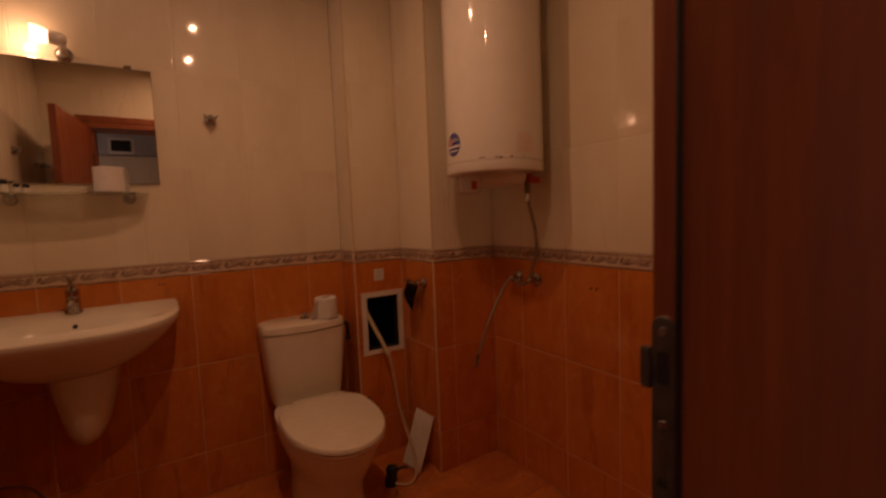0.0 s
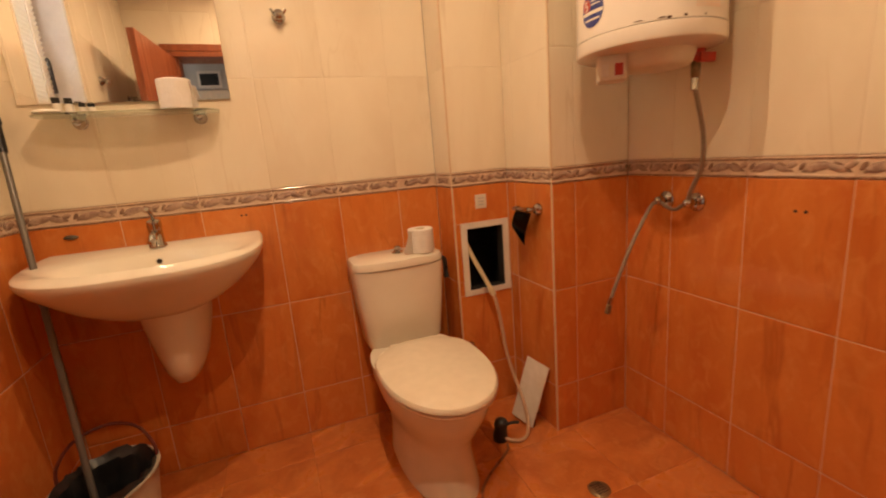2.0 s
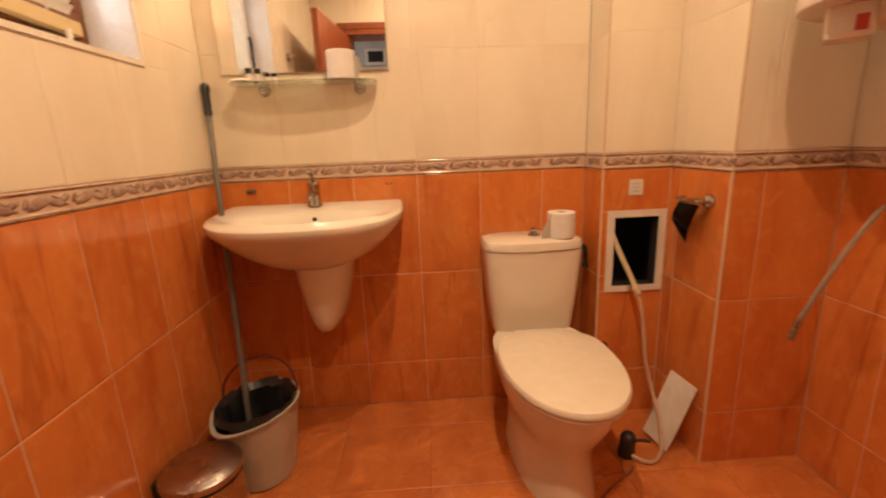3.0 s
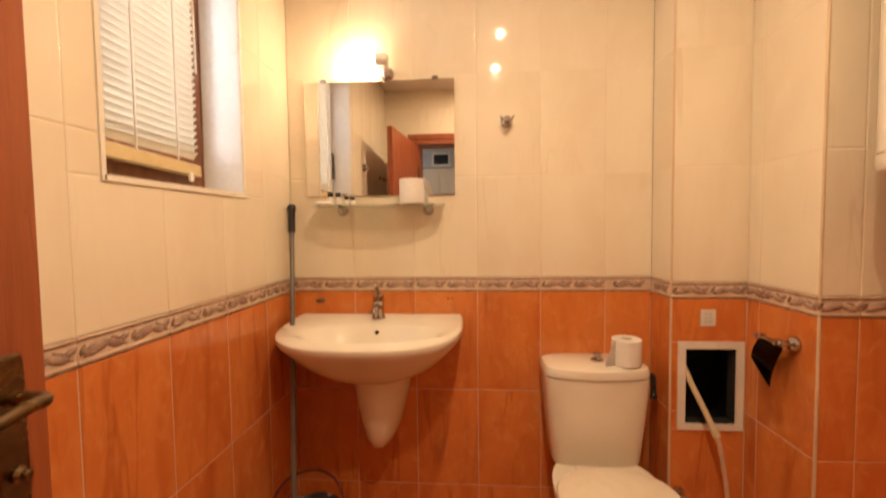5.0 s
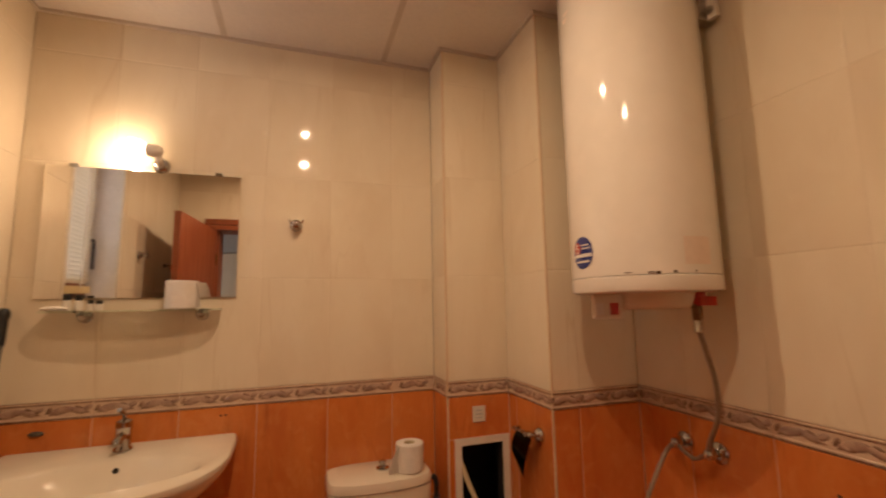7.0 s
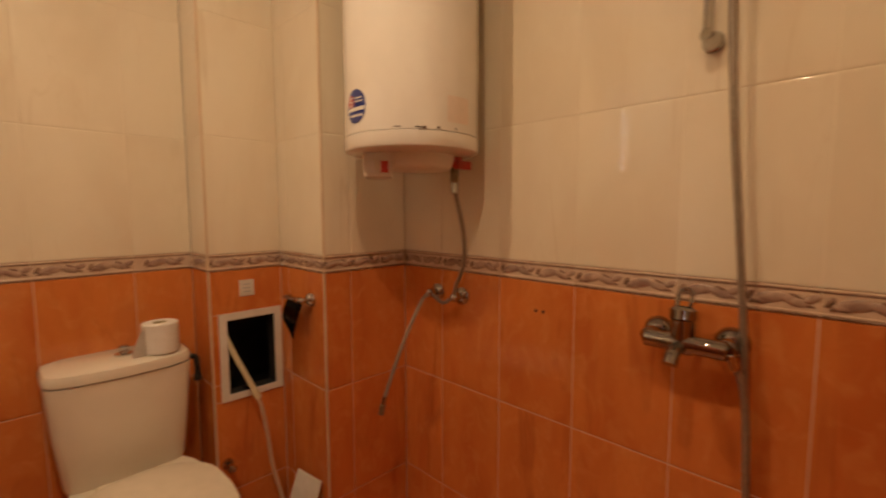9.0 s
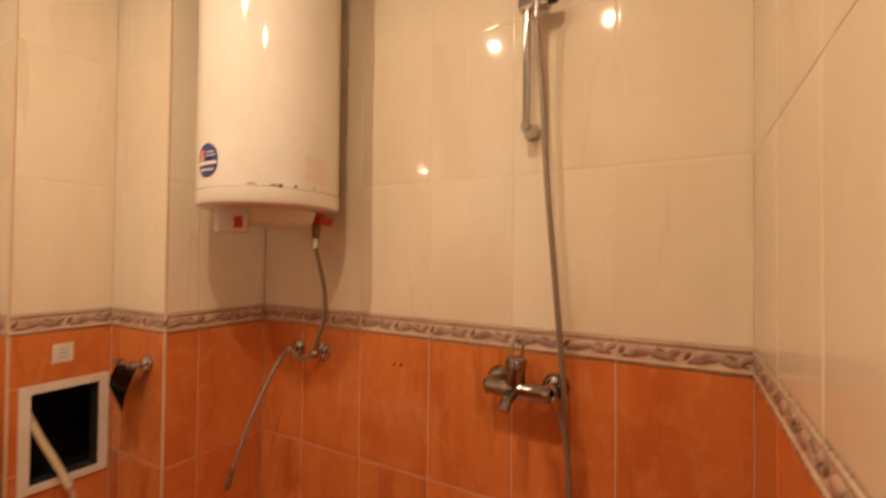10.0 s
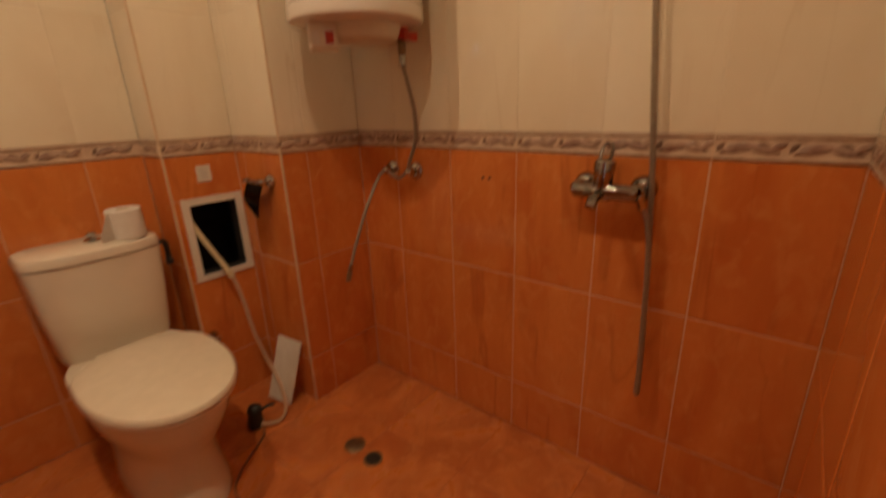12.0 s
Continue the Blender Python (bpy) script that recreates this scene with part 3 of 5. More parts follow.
def slat_shape(z, sag):
    rings = []
    for y in (BY0, BY1):
        lift = sag * (y - BY0) / (BY1 - BY0)
        up = [(XW - 0.092 + 0.0125 * u * math.cos(radians(52)) , z + lift + 0.0125 * u * math.sin(radians(52)) + 0.0018 * (1 - u * u)) for u in (-1, -0.5, 0, 0.5, 1)]
        rings.append([(x, y, zz) for x, zz in up] + [(x, y, zz - 0.0007) for x, zz in up[::-1]])
    return loft(rings)


z = 2.122
while z > 1.475:
    part("slat", slat_shape(z, -0.006 * (2.122 - z) / 0.65), SLAT, blind)
    z -= 0.0205
bm = box(XW - 0.106, XW - 0.078, BY0, BY1 + 0.004, 1.430, 1.464)
for v in bm.verts:
    v.co.z -= 0.012 * (v.co.y - BY0) / (BY1 - BY0)
part("bottom_rail", bm, RAIL, blind, "yellowed bottom rail", bevel=0.003)
for y in (BY0 + 0.10, BY1 - 0.10):
    part("cord", rod((XW - 0.077, y, 1.455), (XW - 0.077, y, 2.14), 0.0026, 6), PAPER, blind)
part("pull_clip", box(XW - 0.077, XW - 0.070, BY1 - 0.06, BY1 - 0.045, 1.40, 1.425), PLASTIC, blind, bevel=0.001)
part("tilt_wand", rod((XW - 0.068, BY1 - 0.02, 1.72), (XW - 0.074, BY1 - 0.02, 2.13), 0.003, 8), PLASTIC, blind)

# ---- fixtures on the wash side ----
mirror = thing("wall_mirror", (-0.387, 0, 1.61), "frameless rectangular wall mirror above a glass shelf", "mirror")
part("glass_sheet", box(-0.689, -0.084, -0.009, -0.003, 1.386, 1.840), MIRROR, mirror, bevel=0.0015)
for x in (-0.61, -0.16):
    part("clip", box(x - 0.012, x + 0.012, -0.012, -0.001, 1.838, 1.850), CHROME, mirror, bevel=0.001)

shelf = thing("glass_shelf", (-0.38, 0, 1.345), "greenish glass shelf on chrome brackets", "shelf")
rings = []
for z in (1.340, 1.346):
    ring = [(-0.640, -0.006, z), (-0.645, -0.04, z)]
    ring += [(-0.385 - 0.26 * math.cos(a), -0.045 - 0.085 * math.sin(a) ** 0.6, z) for a in (math.pi * k / 20 for k in range(1, 20))]
    rings.append(ring + [(-0.125, -0.04, z), (-0.130, -0.006, z)])
part("glass_plate", loft(rings), SHELFGLASS, shelf)
for x in (-0.541, -0.192):
    br = part("bracket", lathe([(0.022, 0), (0.022, 0.005), (0.016, 0.012), (0.011, 0.03)], (x, -0.001, 1.326), (0, -1, 0)), CHROME, shelf, "chrome bracket", smooth=True)
    part("clamp", ball((x, -0.036, 1.330), 0.014, (1, 1.2, 0.65)), CHROME, br, smooth=True)


def toilet_roll(place, label, tail):
    x, y, z = place
    roll = thing("toilet_roll", place, label, "toilet roll", "toilet rolls")
    part("paper", lathe([(0.021, 0.001), (0.049, 0.001), (0.051, 0.004), (0.051, 0.092), (0.049, 0.095), (0.021, 0.095), (0.021, 0.001)], place, segs=32, ends=(False, False)),
         PAPER, roll, smooth=False)
    part("core", lathe([(0.0195, 0.002), (0.0208, 0.002), (0.0208, 0.094), (0.0195, 0.094), (0.0195, 0.002)], place, segs=24, ends=(False, False)), PVC, roll)
    bm, rows = bmesh.new(), []
    for k in range(9):
        t = k / 8
        d = Vector(tail)
        side = math.copysign(1.0, d.x)
        px, py = x + side * 0.046 + (d.x - side * 0.046) * t, y - 0.024 + d.y * t
        top = z + 0.093 - 0.080 * t ** 1.3
        rows.append([(px, py, top), (px + 0.003, py + 0.002, (top + z) / 2), (px, py, z + 0.003)])
    vs = [[bm.verts.new(p) for p in r] for r in rows]
    for a, b in zip(vs, vs[1:]):
        for i in (0, 1):
            bm.faces.new((a[i], a[i + 1], b[i + 1], b[i]))
    bmesh.ops.solidify(bm, geom=bm.faces, thickness=0.0008)
    part("loose_sheet", bm, PAPER, roll)
    return roll


toilet_roll((-0.245, -0.072, 1.3462), "white toilet roll standing on the glass shelf", (0.066, -0.02, 0))
for x, y, h, r in ((-0.575, -0.055, 0.050, 0.012), (-0.545, -0.050, 0.048, 0.012), (-0.512, -0.050, 0.032, 0.010), (-0.487, -0.055, 0.030, 0.011)):
    bt = thing("toiletry_bottle", (x, y, 1.3462), "small clear toiletry bottle with a black cap on glass shelf", "bottle", "shelf bottles")
    part("bottle_body", lathe([(r, 0), (r, h * 0.6), (r * 0.55, h * 0.72)], (x, y, 1.3462), segs=14), PLASTIC, bt, smooth=True)
    part("cap", lathe([(r * 0.85, h * 0.68), (r * 0.9, h), (r * 0.8, h + 0.002)], (x, y, 1.3462), segs=14), BLACK, bt)
whole("soap_bar", ball((-0.595, -0.085, 1.3535), 0.03, (1.2, 0.7, 0.26)), PAPER, "small white soap lying on the glass shelf", "soap", smooth=True)

# sconce above the mirror
sc = thing("wall_sconce", (-0.363, 0, 1.878), "lit chrome wall spotlight with a frosted glass shade", "wall lamp")
part("rosette", lathe([(0.028, 0), (0.028, 0.010), (0.022, 0.018), (0.012, 0.022)], (-0.350, -0.001, 1.862), (0, -1, 0)), CHROME, sc, smooth=True)
part("arm", tube([(-0.350, -0.018, 1.862), (-0.346, -0.044, 1.862), (-0.344, -0.064, 1.868), (-0.346, -0.072, 1.885)], 0.013, 12, 6), SATIN, sc, smooth=True)
aim = Vector((-1, -0.10, 0.06)).normalized()
part("socket", lathe([(0.008, -0.016), (0.017, -0.012), (0.022, -0.002), (0.023, 0.022), (0.020, 0.034)], (-0.346, -0.075, 1.895), aim), SATIN, sc, smooth=True)
part("shade", lathe([(0.018, 0.030), (0.026, 0.044), (0.031, 0.064), (0.033, 0.082), (0.030, 0.082), (0.027, 0.062), (0.022, 0.046), (0.014, 0.034)],
                    (-0.346, -0.075, 1.895), aim), BULB, sc, "glowing frosted glass shade", smooth=True)

# ceiling spots
for sx, sy in SPOTS:
    sp = thing("ceiling_spotlight", (sx, sy, TOP), "lit round chrome ceiling spotlight", "ceiling light", "ceiling spotlights")
    part("ring", lathe([(0.028, -0.004), (0.030, -0.008), (0.040, -0.007), (0.043, -0.001), (0.028, -0.001)], (sx, sy, TOP), segs=28, ends=(False, False)), CHROME, sp, smooth=True)
    part("lens", lathe([(0.018, -0.003), (0.018, -0.001)], (sx, sy, TOP)), SPOTGLOW, sp)

# robe hooks
for place, axis, lab in (((0.119, 0, 1.662), (0, -1, 0), "small chrome robe hook on cream tiles"), ((XW, -1.183, 1.663), (1, 0, 0), "small chrome robe hook beside the window")):
    ho = thing("robe_hook", place, lab, "hook", "robe hooks")
    a, side = Vector(axis), Vector(axis).cross(Vector((0, 0, 1)))
    part("rosette", lathe([(0.024, 0.001), (0.024, 0.006), (0.021, 0.014), (0.013, 0.020)], place, axis), CHROME, ho, smooth=True)
    part("peg", lathe([(0.011, 0.015), (0.009, 0.022), (0.015, 0.028), (0.018, 0.036), (0.016, 0.044), (0.009, 0.049), (0.003, 0.050)], place, axis), CHROME, ho, smooth=True)
    for s in (-1, 1):
        c = Vector(place) + a * 0.02
        part("prong", tube([c, c + s * side * 0.016 + a * 0.012 + Vector((0, 0, 0.004)), c + s * side * 0.026 + a * 0.022 + Vector((0, 0, 0.016))], 0.004, 8, 5), CHROME, ho, smooth=True)
tr = thing("towel_ring", (XW, -1.75, 1.66), "short chrome towel rail on the window wall", "towel rail")
for y in (-1.68, -1.82):
    part("post", lathe([(0.018, 0.001), (0.018, 0.006), (0.008, 0.012), (0.008, 0.05), (0.011, 0.055)], (XW, y, 1.645), (1, 0, 0)), CHROME, tr, smooth=True)
part("bar", rod((XW + 0.048, -1.84, 1.645), (XW + 0.048, -1.66, 1.645), 0.006), CHROME, tr, smooth=True)

# ---- washbasin ----
basin = thing("washbasin", (-0.38, 0, 0.80), "white ceramic wall washbasin on a half pedestal", "washbasin")
NB = 48


def basin_ring(s, z, lift=0.0):
    """The D-shaped outline, shrunk towards the wall."""
    pts = []
    for k in range(NB):
        a = 2 * math.pi * k / NB
        c, sn = math.cos(a), math.sin(a)
        if sn <= 0:
            x, y = 0.338 * math.copysign(abs(c) ** 0.72, c), -0.165 - 0.275 * abs(sn) ** 0.95
        else:
            x, y = 0.338 * math.copysign(abs(c) ** 0.10, c), -0.165 + 0.163 * min(1.0, 1.25 * sn ** 0.5)
            y = min(y, -0.002)
        pts.append((-0.393 + x * s, -0.002 + (y + 0.002) * (0.25 + 0.75 * s), z + lift * (y / -0.44)))
    return pts


def bowl_ring(a_, b_, z, yc=-0.262):
    return [(-0.380 + a_ * math.cos(2 * math.pi * k / NB), yc + b_ * math.sin(2 * math.pi * k / NB), z) for k in range(NB)]


rings = [basin_ring(0.26, 0.690), basin_ring(0.40, 0.698), basin_ring(0.56, 0.724), basin_ring(0.715, 0.760), basin_ring(0.85, 0.803), basin_ring(0.94, 0.843, -0.010), basin_ring(0.985, 0.870, -0.018),
         basin_ring(1.0, 0.888, -0.023), basin_ring(0.997, 0.899, -0.025), basin_ring(0.98, 0.905, -0.026)]
rings += [bowl_ring(0.270, 0.150, 0.8925), bowl_ring(0.246, 0.138, 0.882), bowl_ring(0.212, 0.120, 0.852), bowl_ring(0.165, 0.095, 0.812), bowl_ring(0.105, 0.062, 0.783), bowl_ring(0.055, 0.036, 0.772), bowl_ring(0.022, 0.018, 0.768)]
part("bowl", loft(rings), CERAMIC, basin, smooth=True)
part("drain", lathe([(0.022, 0), (0.020, 0.003), (0.008, 0.002)], (-0.38, -0.262, 0.7685)), CHROME, basin, smooth=True)
part("overflow", lathe([(0.0085, 0), (0.0085, 0.0045)], (-0.380, -0.1350, 0.8595), (0, -0.857, 0.514), 14), HOLE, basin, "dark overflow hole")


def half_ring(a_, d, z, n=24):
    return [(-0.378 + a_ * math.copysign(abs(math.cos(t)) ** 0.8, math.cos(t)), -0.002 - d * math.sin(t) ** 0.8, z) for t in (math.pi * k / n for k in range(n + 1))]


part("half_pedestal", loft([half_ring(0.118, 0.24, 0.745), half_ring(0.110, 0.235, 0.69), half_ring(0.100, 0.225, 0.62), half_ring(0.082, 0.215, 0.54), half_ring(0.066, 0.20, 0.475),
                            half_ring(0.046, 0.175, 0.435), half_ring(0.024, 0.13, 0.416)]), CERAMIC, basin, smooth=True)
tap = thing("basin_tap", (-0.390, -0.060, 0.888), "chrome single lever basin mixer tap", "tap")
part("tap_body", lathe([(0.027, 0.0), (0.027, 0.006), (0.022, 0.012), (0.021, 0.06), (0.023, 0.075), (0.021, 0.09), (0.012, 0.096)], (-0.390, -0.060, 0.900)), CHROME, tap, smooth=True)
part("spout", tube([(-0.390, -0.065, 0.948), (-0.390, -0.09, 0.946), (-0.390, -0.112, 0.940), (-0.390, -0.120, 0.930)], 0.0125, 12, 5), CHROME, tap, smooth=True)
part("lever", tube([(-0.390, -0.058, 0.992), (-0.390, -0.062, 1.004), (-0.391, -0.078, 1.020), (-0.392, -0.105, 1.034)], 0.007, 10, 5), CHROME, tap, smooth=True)

# marks on the tiles round the basin
whole("soap_dish_stub", ball((-0.645, -0.003, 0.960), 0.021, (1, 0.4, 0.38)), GALV, "dull grey stub of a removed soap dish", "wall fitting", smooth=True)
for x in (-0.118, -0.102):
    whole("drill_hole", lathe([(0.004, 0.0), (0.0035, 0.0012)], (x, -0.0002, 0.968), (0, -1, 0), 10), HOLE, "small dark drill hole in an orange tile", "drill hole", "drill holes")
for y in (-1.076, -1.101):
    whole("drill_hole", lathe([(0.005, 0.0), (0.0045, 0.0012)], (XE - 0.0002, y, 0.910), (-1, 0, 0), 10), HOLE, "small dark drill hole in an orange tile", "drill hole", "drill holes")

# ---- toilet ----
wc = thing("toilet", (0.41, -0.40, 0), "white close-coupled ceramic toilet with closed lid", "toilet")
TX = 0.428


def slab_ring(hw, y0, y1, z, bow=0.0, n=8, cx=0.428):
    """A rounded rectangle whose front swells by bow."""
    pts = []
    for k in range(40):
        a = 2 * math.pi * k / 40
        c, s = math.cos(a), math.sin(a)
        x, y = hw * math.copysign(abs(c) ** (2 / n), c), math.copysign(abs(s) ** (2 / n), s)
        yy = (y0 + y1) / 2 + y * (y1 - y0) / 2
        if y < 0:
            yy -= bow * (1 - (x / hw) ** 2)
        pts.append((cx + x, yy, z))
    return pts


part("cistern", loft([slab_ring(0.146, -0.165, -0.012, 0.375, 0.012), slab_ring(0.158, -0.172, -0.010, 0.40, 0.018), slab_ring(0.174, -0.181, -0.008, 0.56, 0.024),
                      slab_ring(0.1845, -0.187, -0.006, 0.711, 0.028)]), CERAMIC, wc, smooth=True)
lid = part("cistern_lid", loft([slab_ring(0.176, -0.186, -0.006, 0.7125, 0.024, 6), slab_ring(0.1865, -0.190, -0.003, 0.716, 0.030, 6), slab_ring(0.1875, -0.191, -0.003, 0.732, 0.030, 6),
                                slab_ring(0.181, -0.188, -0.006, 0.746, 0.030, 6), slab_ring(0.158, -0.168, -0.018, 0.753, 0.026, 5)]), CERAMIC, wc, smooth=True)
part("flush_button", lathe([(0.024, 0), (0.024, 0.006), (0.015, 0.009), (0.012, 0.018), (0.015, 0.026), (0.010, 0.031)], (0.442, -0.105, 0.752)), CHROME, lid, "chrome flush knob", smooth=True)


def egg(hw, yb, yf, z, back=0.62, cx=TX):
    """An egg outline, squarer at the back."""
    pts, ym = [], yb + (yf - yb) * 0.42
    for k in range(44):
        a = 2 * math.pi * k / 44
        c, s = math.cos(a), math.sin(a)
        if s >= 0:
            x, y = hw * math.copysign(abs(c) ** 0.55, c), ym + (yb - ym) * s ** 0.55
            x *= back + (1 - back) * (1 - s ** 2)
        else:
            x, y = hw * math.copysign(abs(c) ** 0.95, c), ym + (yf - ym) * abs(s) ** 0.95
        pts.append((cx + x, y, z))
    return pts


part("pan", loft([egg(0.134, -0.14, -0.674, 0.0, 0.85), egg(0.131, -0.14, -0.670, 0.02, 0.85), egg(0.121, -0.14, -0.645, 0.10, 0.85), egg(0.124, -0.13, -0.640, 0.17, 0.85),
                  egg(0.140, -0.12, -0.668, 0.22, 0.85), egg(0.162, -0.12, -0.710, 0.28, 0.85), egg(0.175, -0.11, -0.742, 0.33, 0.80), egg(0.180, -0.10, -0.756, 0.372, 0.78), egg(0.180, -0.10, -0.758, 0.388, 0.78)]), CERAMIC, wc, smooth=True)
part("seat_ring", loft([egg(0.182, -0.258, -0.771, 0.3895), egg(0.186, -0.255, -0.776, 0.394), egg(0.186, -0.255, -0.776, 0.402), egg(0.182, -0.258, -0.771, 0.4055)]), SEATWHITE, wc, smooth=True)
part("seat_lid", loft([egg(0.184, -0.251, -0.776, 0.4075), egg(0.190, -0.248, -0.782, 0.412), egg(0.190, -0.248, -0.782, 0.420), egg(0.184, -0.252, -0.776, 0.428), egg(0.150, -0.275, -0.73, 0.434),
                       egg(0.08, -0.33, -0.60, 0.437)]), SEATWHITE, wc, smooth=True)
for x in (-0.075, 0.075):
    part("hinge", rod((TX + x - 0.018, -0.242, 0.412), (TX + x + 0.018, -0.242, 0.412), 0.010), SEATWHITE, wc, smooth=True)
part("inlet_nut", rod((0.647, -0.105, 0.634), (0.647, -0.105, 0.612), 0.013, 8), BLACK, wc)
part("inlet", tube([(0.596, -0.105, 0.700), (0.628, -0.105, 0.701), (0.645, -0.105, 0.690), (0.647, -0.105, 0.625)], 0.0095, 10, 5), BLACK, wc, "black water inlet elbow", smooth=True)
toilet_roll((0.533, -0.150, 0.7535), "white toilet roll with a loose sheet on the cistern", (-0.085, -0.012, 0))
sv = thing("stop_valve", (0.710, Y1, 0.303), "small chrome stop valve on orange tiles", "valve")
part("rosette", lathe([(0.020, 0.0005), (0.019, 0.006), (0.009, 0.010)], (0.710, Y1, 0.303), (0, -1, 0)), CHROME, sv, smooth=True)
part("stem", lathe([(0.009, 0.008), (0.009, 0.035), (0.013, 0.037), (0.013, 0.052), (0.008, 0.056)], (0.710, Y1, 0.303), (0, -1, 0), 12), CHROME, sv, smooth=True)

# ---- hatch, pipe, holder ----
hatch = thing("service_hatch", (0.812, Y1, 0.687), "white plastic frame of an open service hatch", "hatch")
bm = bmesh.new()
for u0, u1, v0, v1 in holed(0.701, 0.923, 0.530, 0.845, HATCH):
    box(u0, u1, Y1 - 0.006, Y1 + 0.001, v0, v1, bm)
part("surround", bm, PLASTIC, hatch)
# added liner: hides the bright wall edges behind painted shade
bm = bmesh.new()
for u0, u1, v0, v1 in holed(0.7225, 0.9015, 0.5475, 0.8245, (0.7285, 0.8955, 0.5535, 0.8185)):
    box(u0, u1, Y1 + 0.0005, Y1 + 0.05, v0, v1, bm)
part("opening_liner", bm, DARK, hatch, "added near-black liner standing for shade in the hatch")
pipe = thing("waste_pipe", (0.78, -0.2, 0.6), "beige plastic pipe leaning out of the hatch", "pipe")
part("tube", tube([(0.728, -0.150, 0.760), (0.745, -0.178, 0.700), (0.772, -0.215, 0.62), (0.793, -0.245, 0.557)], 0.0098, 12, 5), PVC, pipe, smooth=True)
part("collar", rod((0.789, -0.240, 0.568), (0.798, -0.252, 0.540), 0.0125), PVC, pipe, smooth=True)
hose = thing("drain_hose", (0.8, -0.3, 0.3), "thin milky drain hose hanging to the floor", "hose")
part("tube", tube([(0.796, -0.250, 0.548), (0.806, -0.262, 0.49), (0.816, -0.272, 0.40), (0.822, -0.288, 0.30), (0.836, -0.315, 0.20), (0.838, -0.385, 0.10), (0.815, -0.450, 0.025), (0.765, -0.480, 0.010), (0.715, -0.455, 0.016), (0.700, -0.42, 0.03)], 0.0072, 8, 8),
     CLEARHOSE, hose, smooth=True)
pl = thing("drain_connector", (0.700, -0.43, 0.0), "black plastic drain connector with a short lever on floor", "connector")
part("body", loft([[(0.700 + r * math.cos(2 * math.pi * k / 14) + dx, -0.425 + r * math.sin(2 * math.pi * k / 14), z) for k in range(14)]
                   for r, z, dx in ((0.028, 0.001, 0), (0.030, 0.018, 0), (0.025, 0.05, 0.004), (0.029, 0.07, 0.006), (0.022, 0.086, 0.006), (0.010, 0.092, 0.006))]), BLACK, pl, smooth=True)
part("lever", tube([(0.705, -0.445, 0.072), (0.735, -0.462, 0.086), (0.762, -0.470, 0.084)], 0.006, 8, 4), BLACK, pl, smooth=True)

fh = thing("floor_hose", (0.55, -0.70, 0), "thin brownish plastic hose lying on floor tiles", "hose")
part("tube", tube([(0.705, -0.470, 0.0056), (0.690, -0.500, 0.0056), (0.640, -0.535, 0.0056), (0.560, -0.590, 0.0056), (0.508, -0.645, 0.0056), (0.494, -0.700, 0.0056), (0.508, -0.765, 0.0056), (0.545, -0.850, 0.0056), (0.585, -0.930, 0.0056), (0.640, -0.985, 0.0056)], 0.0046, 8, 8),
     FLOORHOSE, fh, smooth=True)

cover = thing("hatch_cover", (0.87, -0.40, 0), "loose white hatch cover leaning against the tiles", "hatch cover")
tl, trc, bot = Vector((0.884, -0.352, 0.284)), Vector((0.920, -0.452, 0.262)), Vector((0.846, -0.430, 0.004))
u, w = (trc - tl), (bot - trc)
nrm = u.cross(w).normalized() * 0.006
bm = bmesh.new()
quad = [tl, tl + u, tl + u + w, tl + w]
loft([[p for p in quad], [p + nrm for p in quad]], bm)
part("board", bm, PLASTIC, cover, bevel=0.0015)
holder = thing("paper_holder", (XB, -0.394, 0.895), "chrome toilet paper holder with a curved cover flap", "paper holder")
part("rosette", lathe([(0.024, 0.0005), (0.024, 0.008), (0.018, 0.016), (0.012, 0.022)], (XB, -0.405, 0.900), (-1, 0, 0)), CHROME, holder, smooth=True)
part("arm", tube([(XB - 0.015, -0.405, 0.900), (XB - 0.032, -0.404, 0.901), (XB - 0.040, -0.395, 0.901), (XB - 0.041, -0.35, 0.900), (XB - 0.041, -0.288, 0.899)], 0.008, 10, 5), CHROME, holder, smooth=True)
bm, rows = bmesh.new(), []
for k in range(10):
    t = k / 9
    row = []
    for j in range(6):
        w = j / 5                                  # from the far side to the near, longer one
        row.append((XB - 0.036 - 0.034 * math.sin(radians(90 * t)) * (0.6 + 0.4 * w), -0.292 - 0.114 * w, 0.889 - (0.060 + 0.060 * w ** 0.9) * t))
    rows.append(row)
vs = [[bm.verts.new(p) for p in r] for r in rows]
for a, b in zip(vs, vs[1:]):
    for i in range(5):
        bm.faces.new((a[i], a[i + 1], b[i + 1], b[i]))
bmesh.ops.solidify(bm, geom=bm.faces, thickness=0.0015)
for y in (-0.314, -0.386):
    part("flap_clip", box(XB - 0.052, XB - 0.030, y - 0.007, y + 0.007, 0.893, 0.911), CHROME, holder, bevel=0.003)
part("cover_flap", bm, DARKREFLECT, holder, "curved chrome cover flap, dark reflection in its colour", smooth=True)
pad = thing("wall_pad", (0.800, Y1, 0.929), "small grey-white adhesive plastic pad", "wall fitting")
part("pad_base", box(0.775, 0.826, Y1 - 0.003, Y1 - 0.0003, 0.900, 0.958), PLASTIC, pad, bevel=0.001)
for z in (0.916, 0.929, 0.942):
    part("rib", box(0.787, 0.814, Y1 - 0.0045, Y1 - 0.003, z - 0.002, z + 0.002), GREYBOX, pad)

# ---- water heater ----
BX, BYC, BR, BZ0, BZ1 = 1.064, -0.779, 0.194, 1.370, 2.330
heater = thing("water_heater", (BX, BYC, BZ0), "white enamel cylindrical electric water heater with scratched lower edge", "water heater")
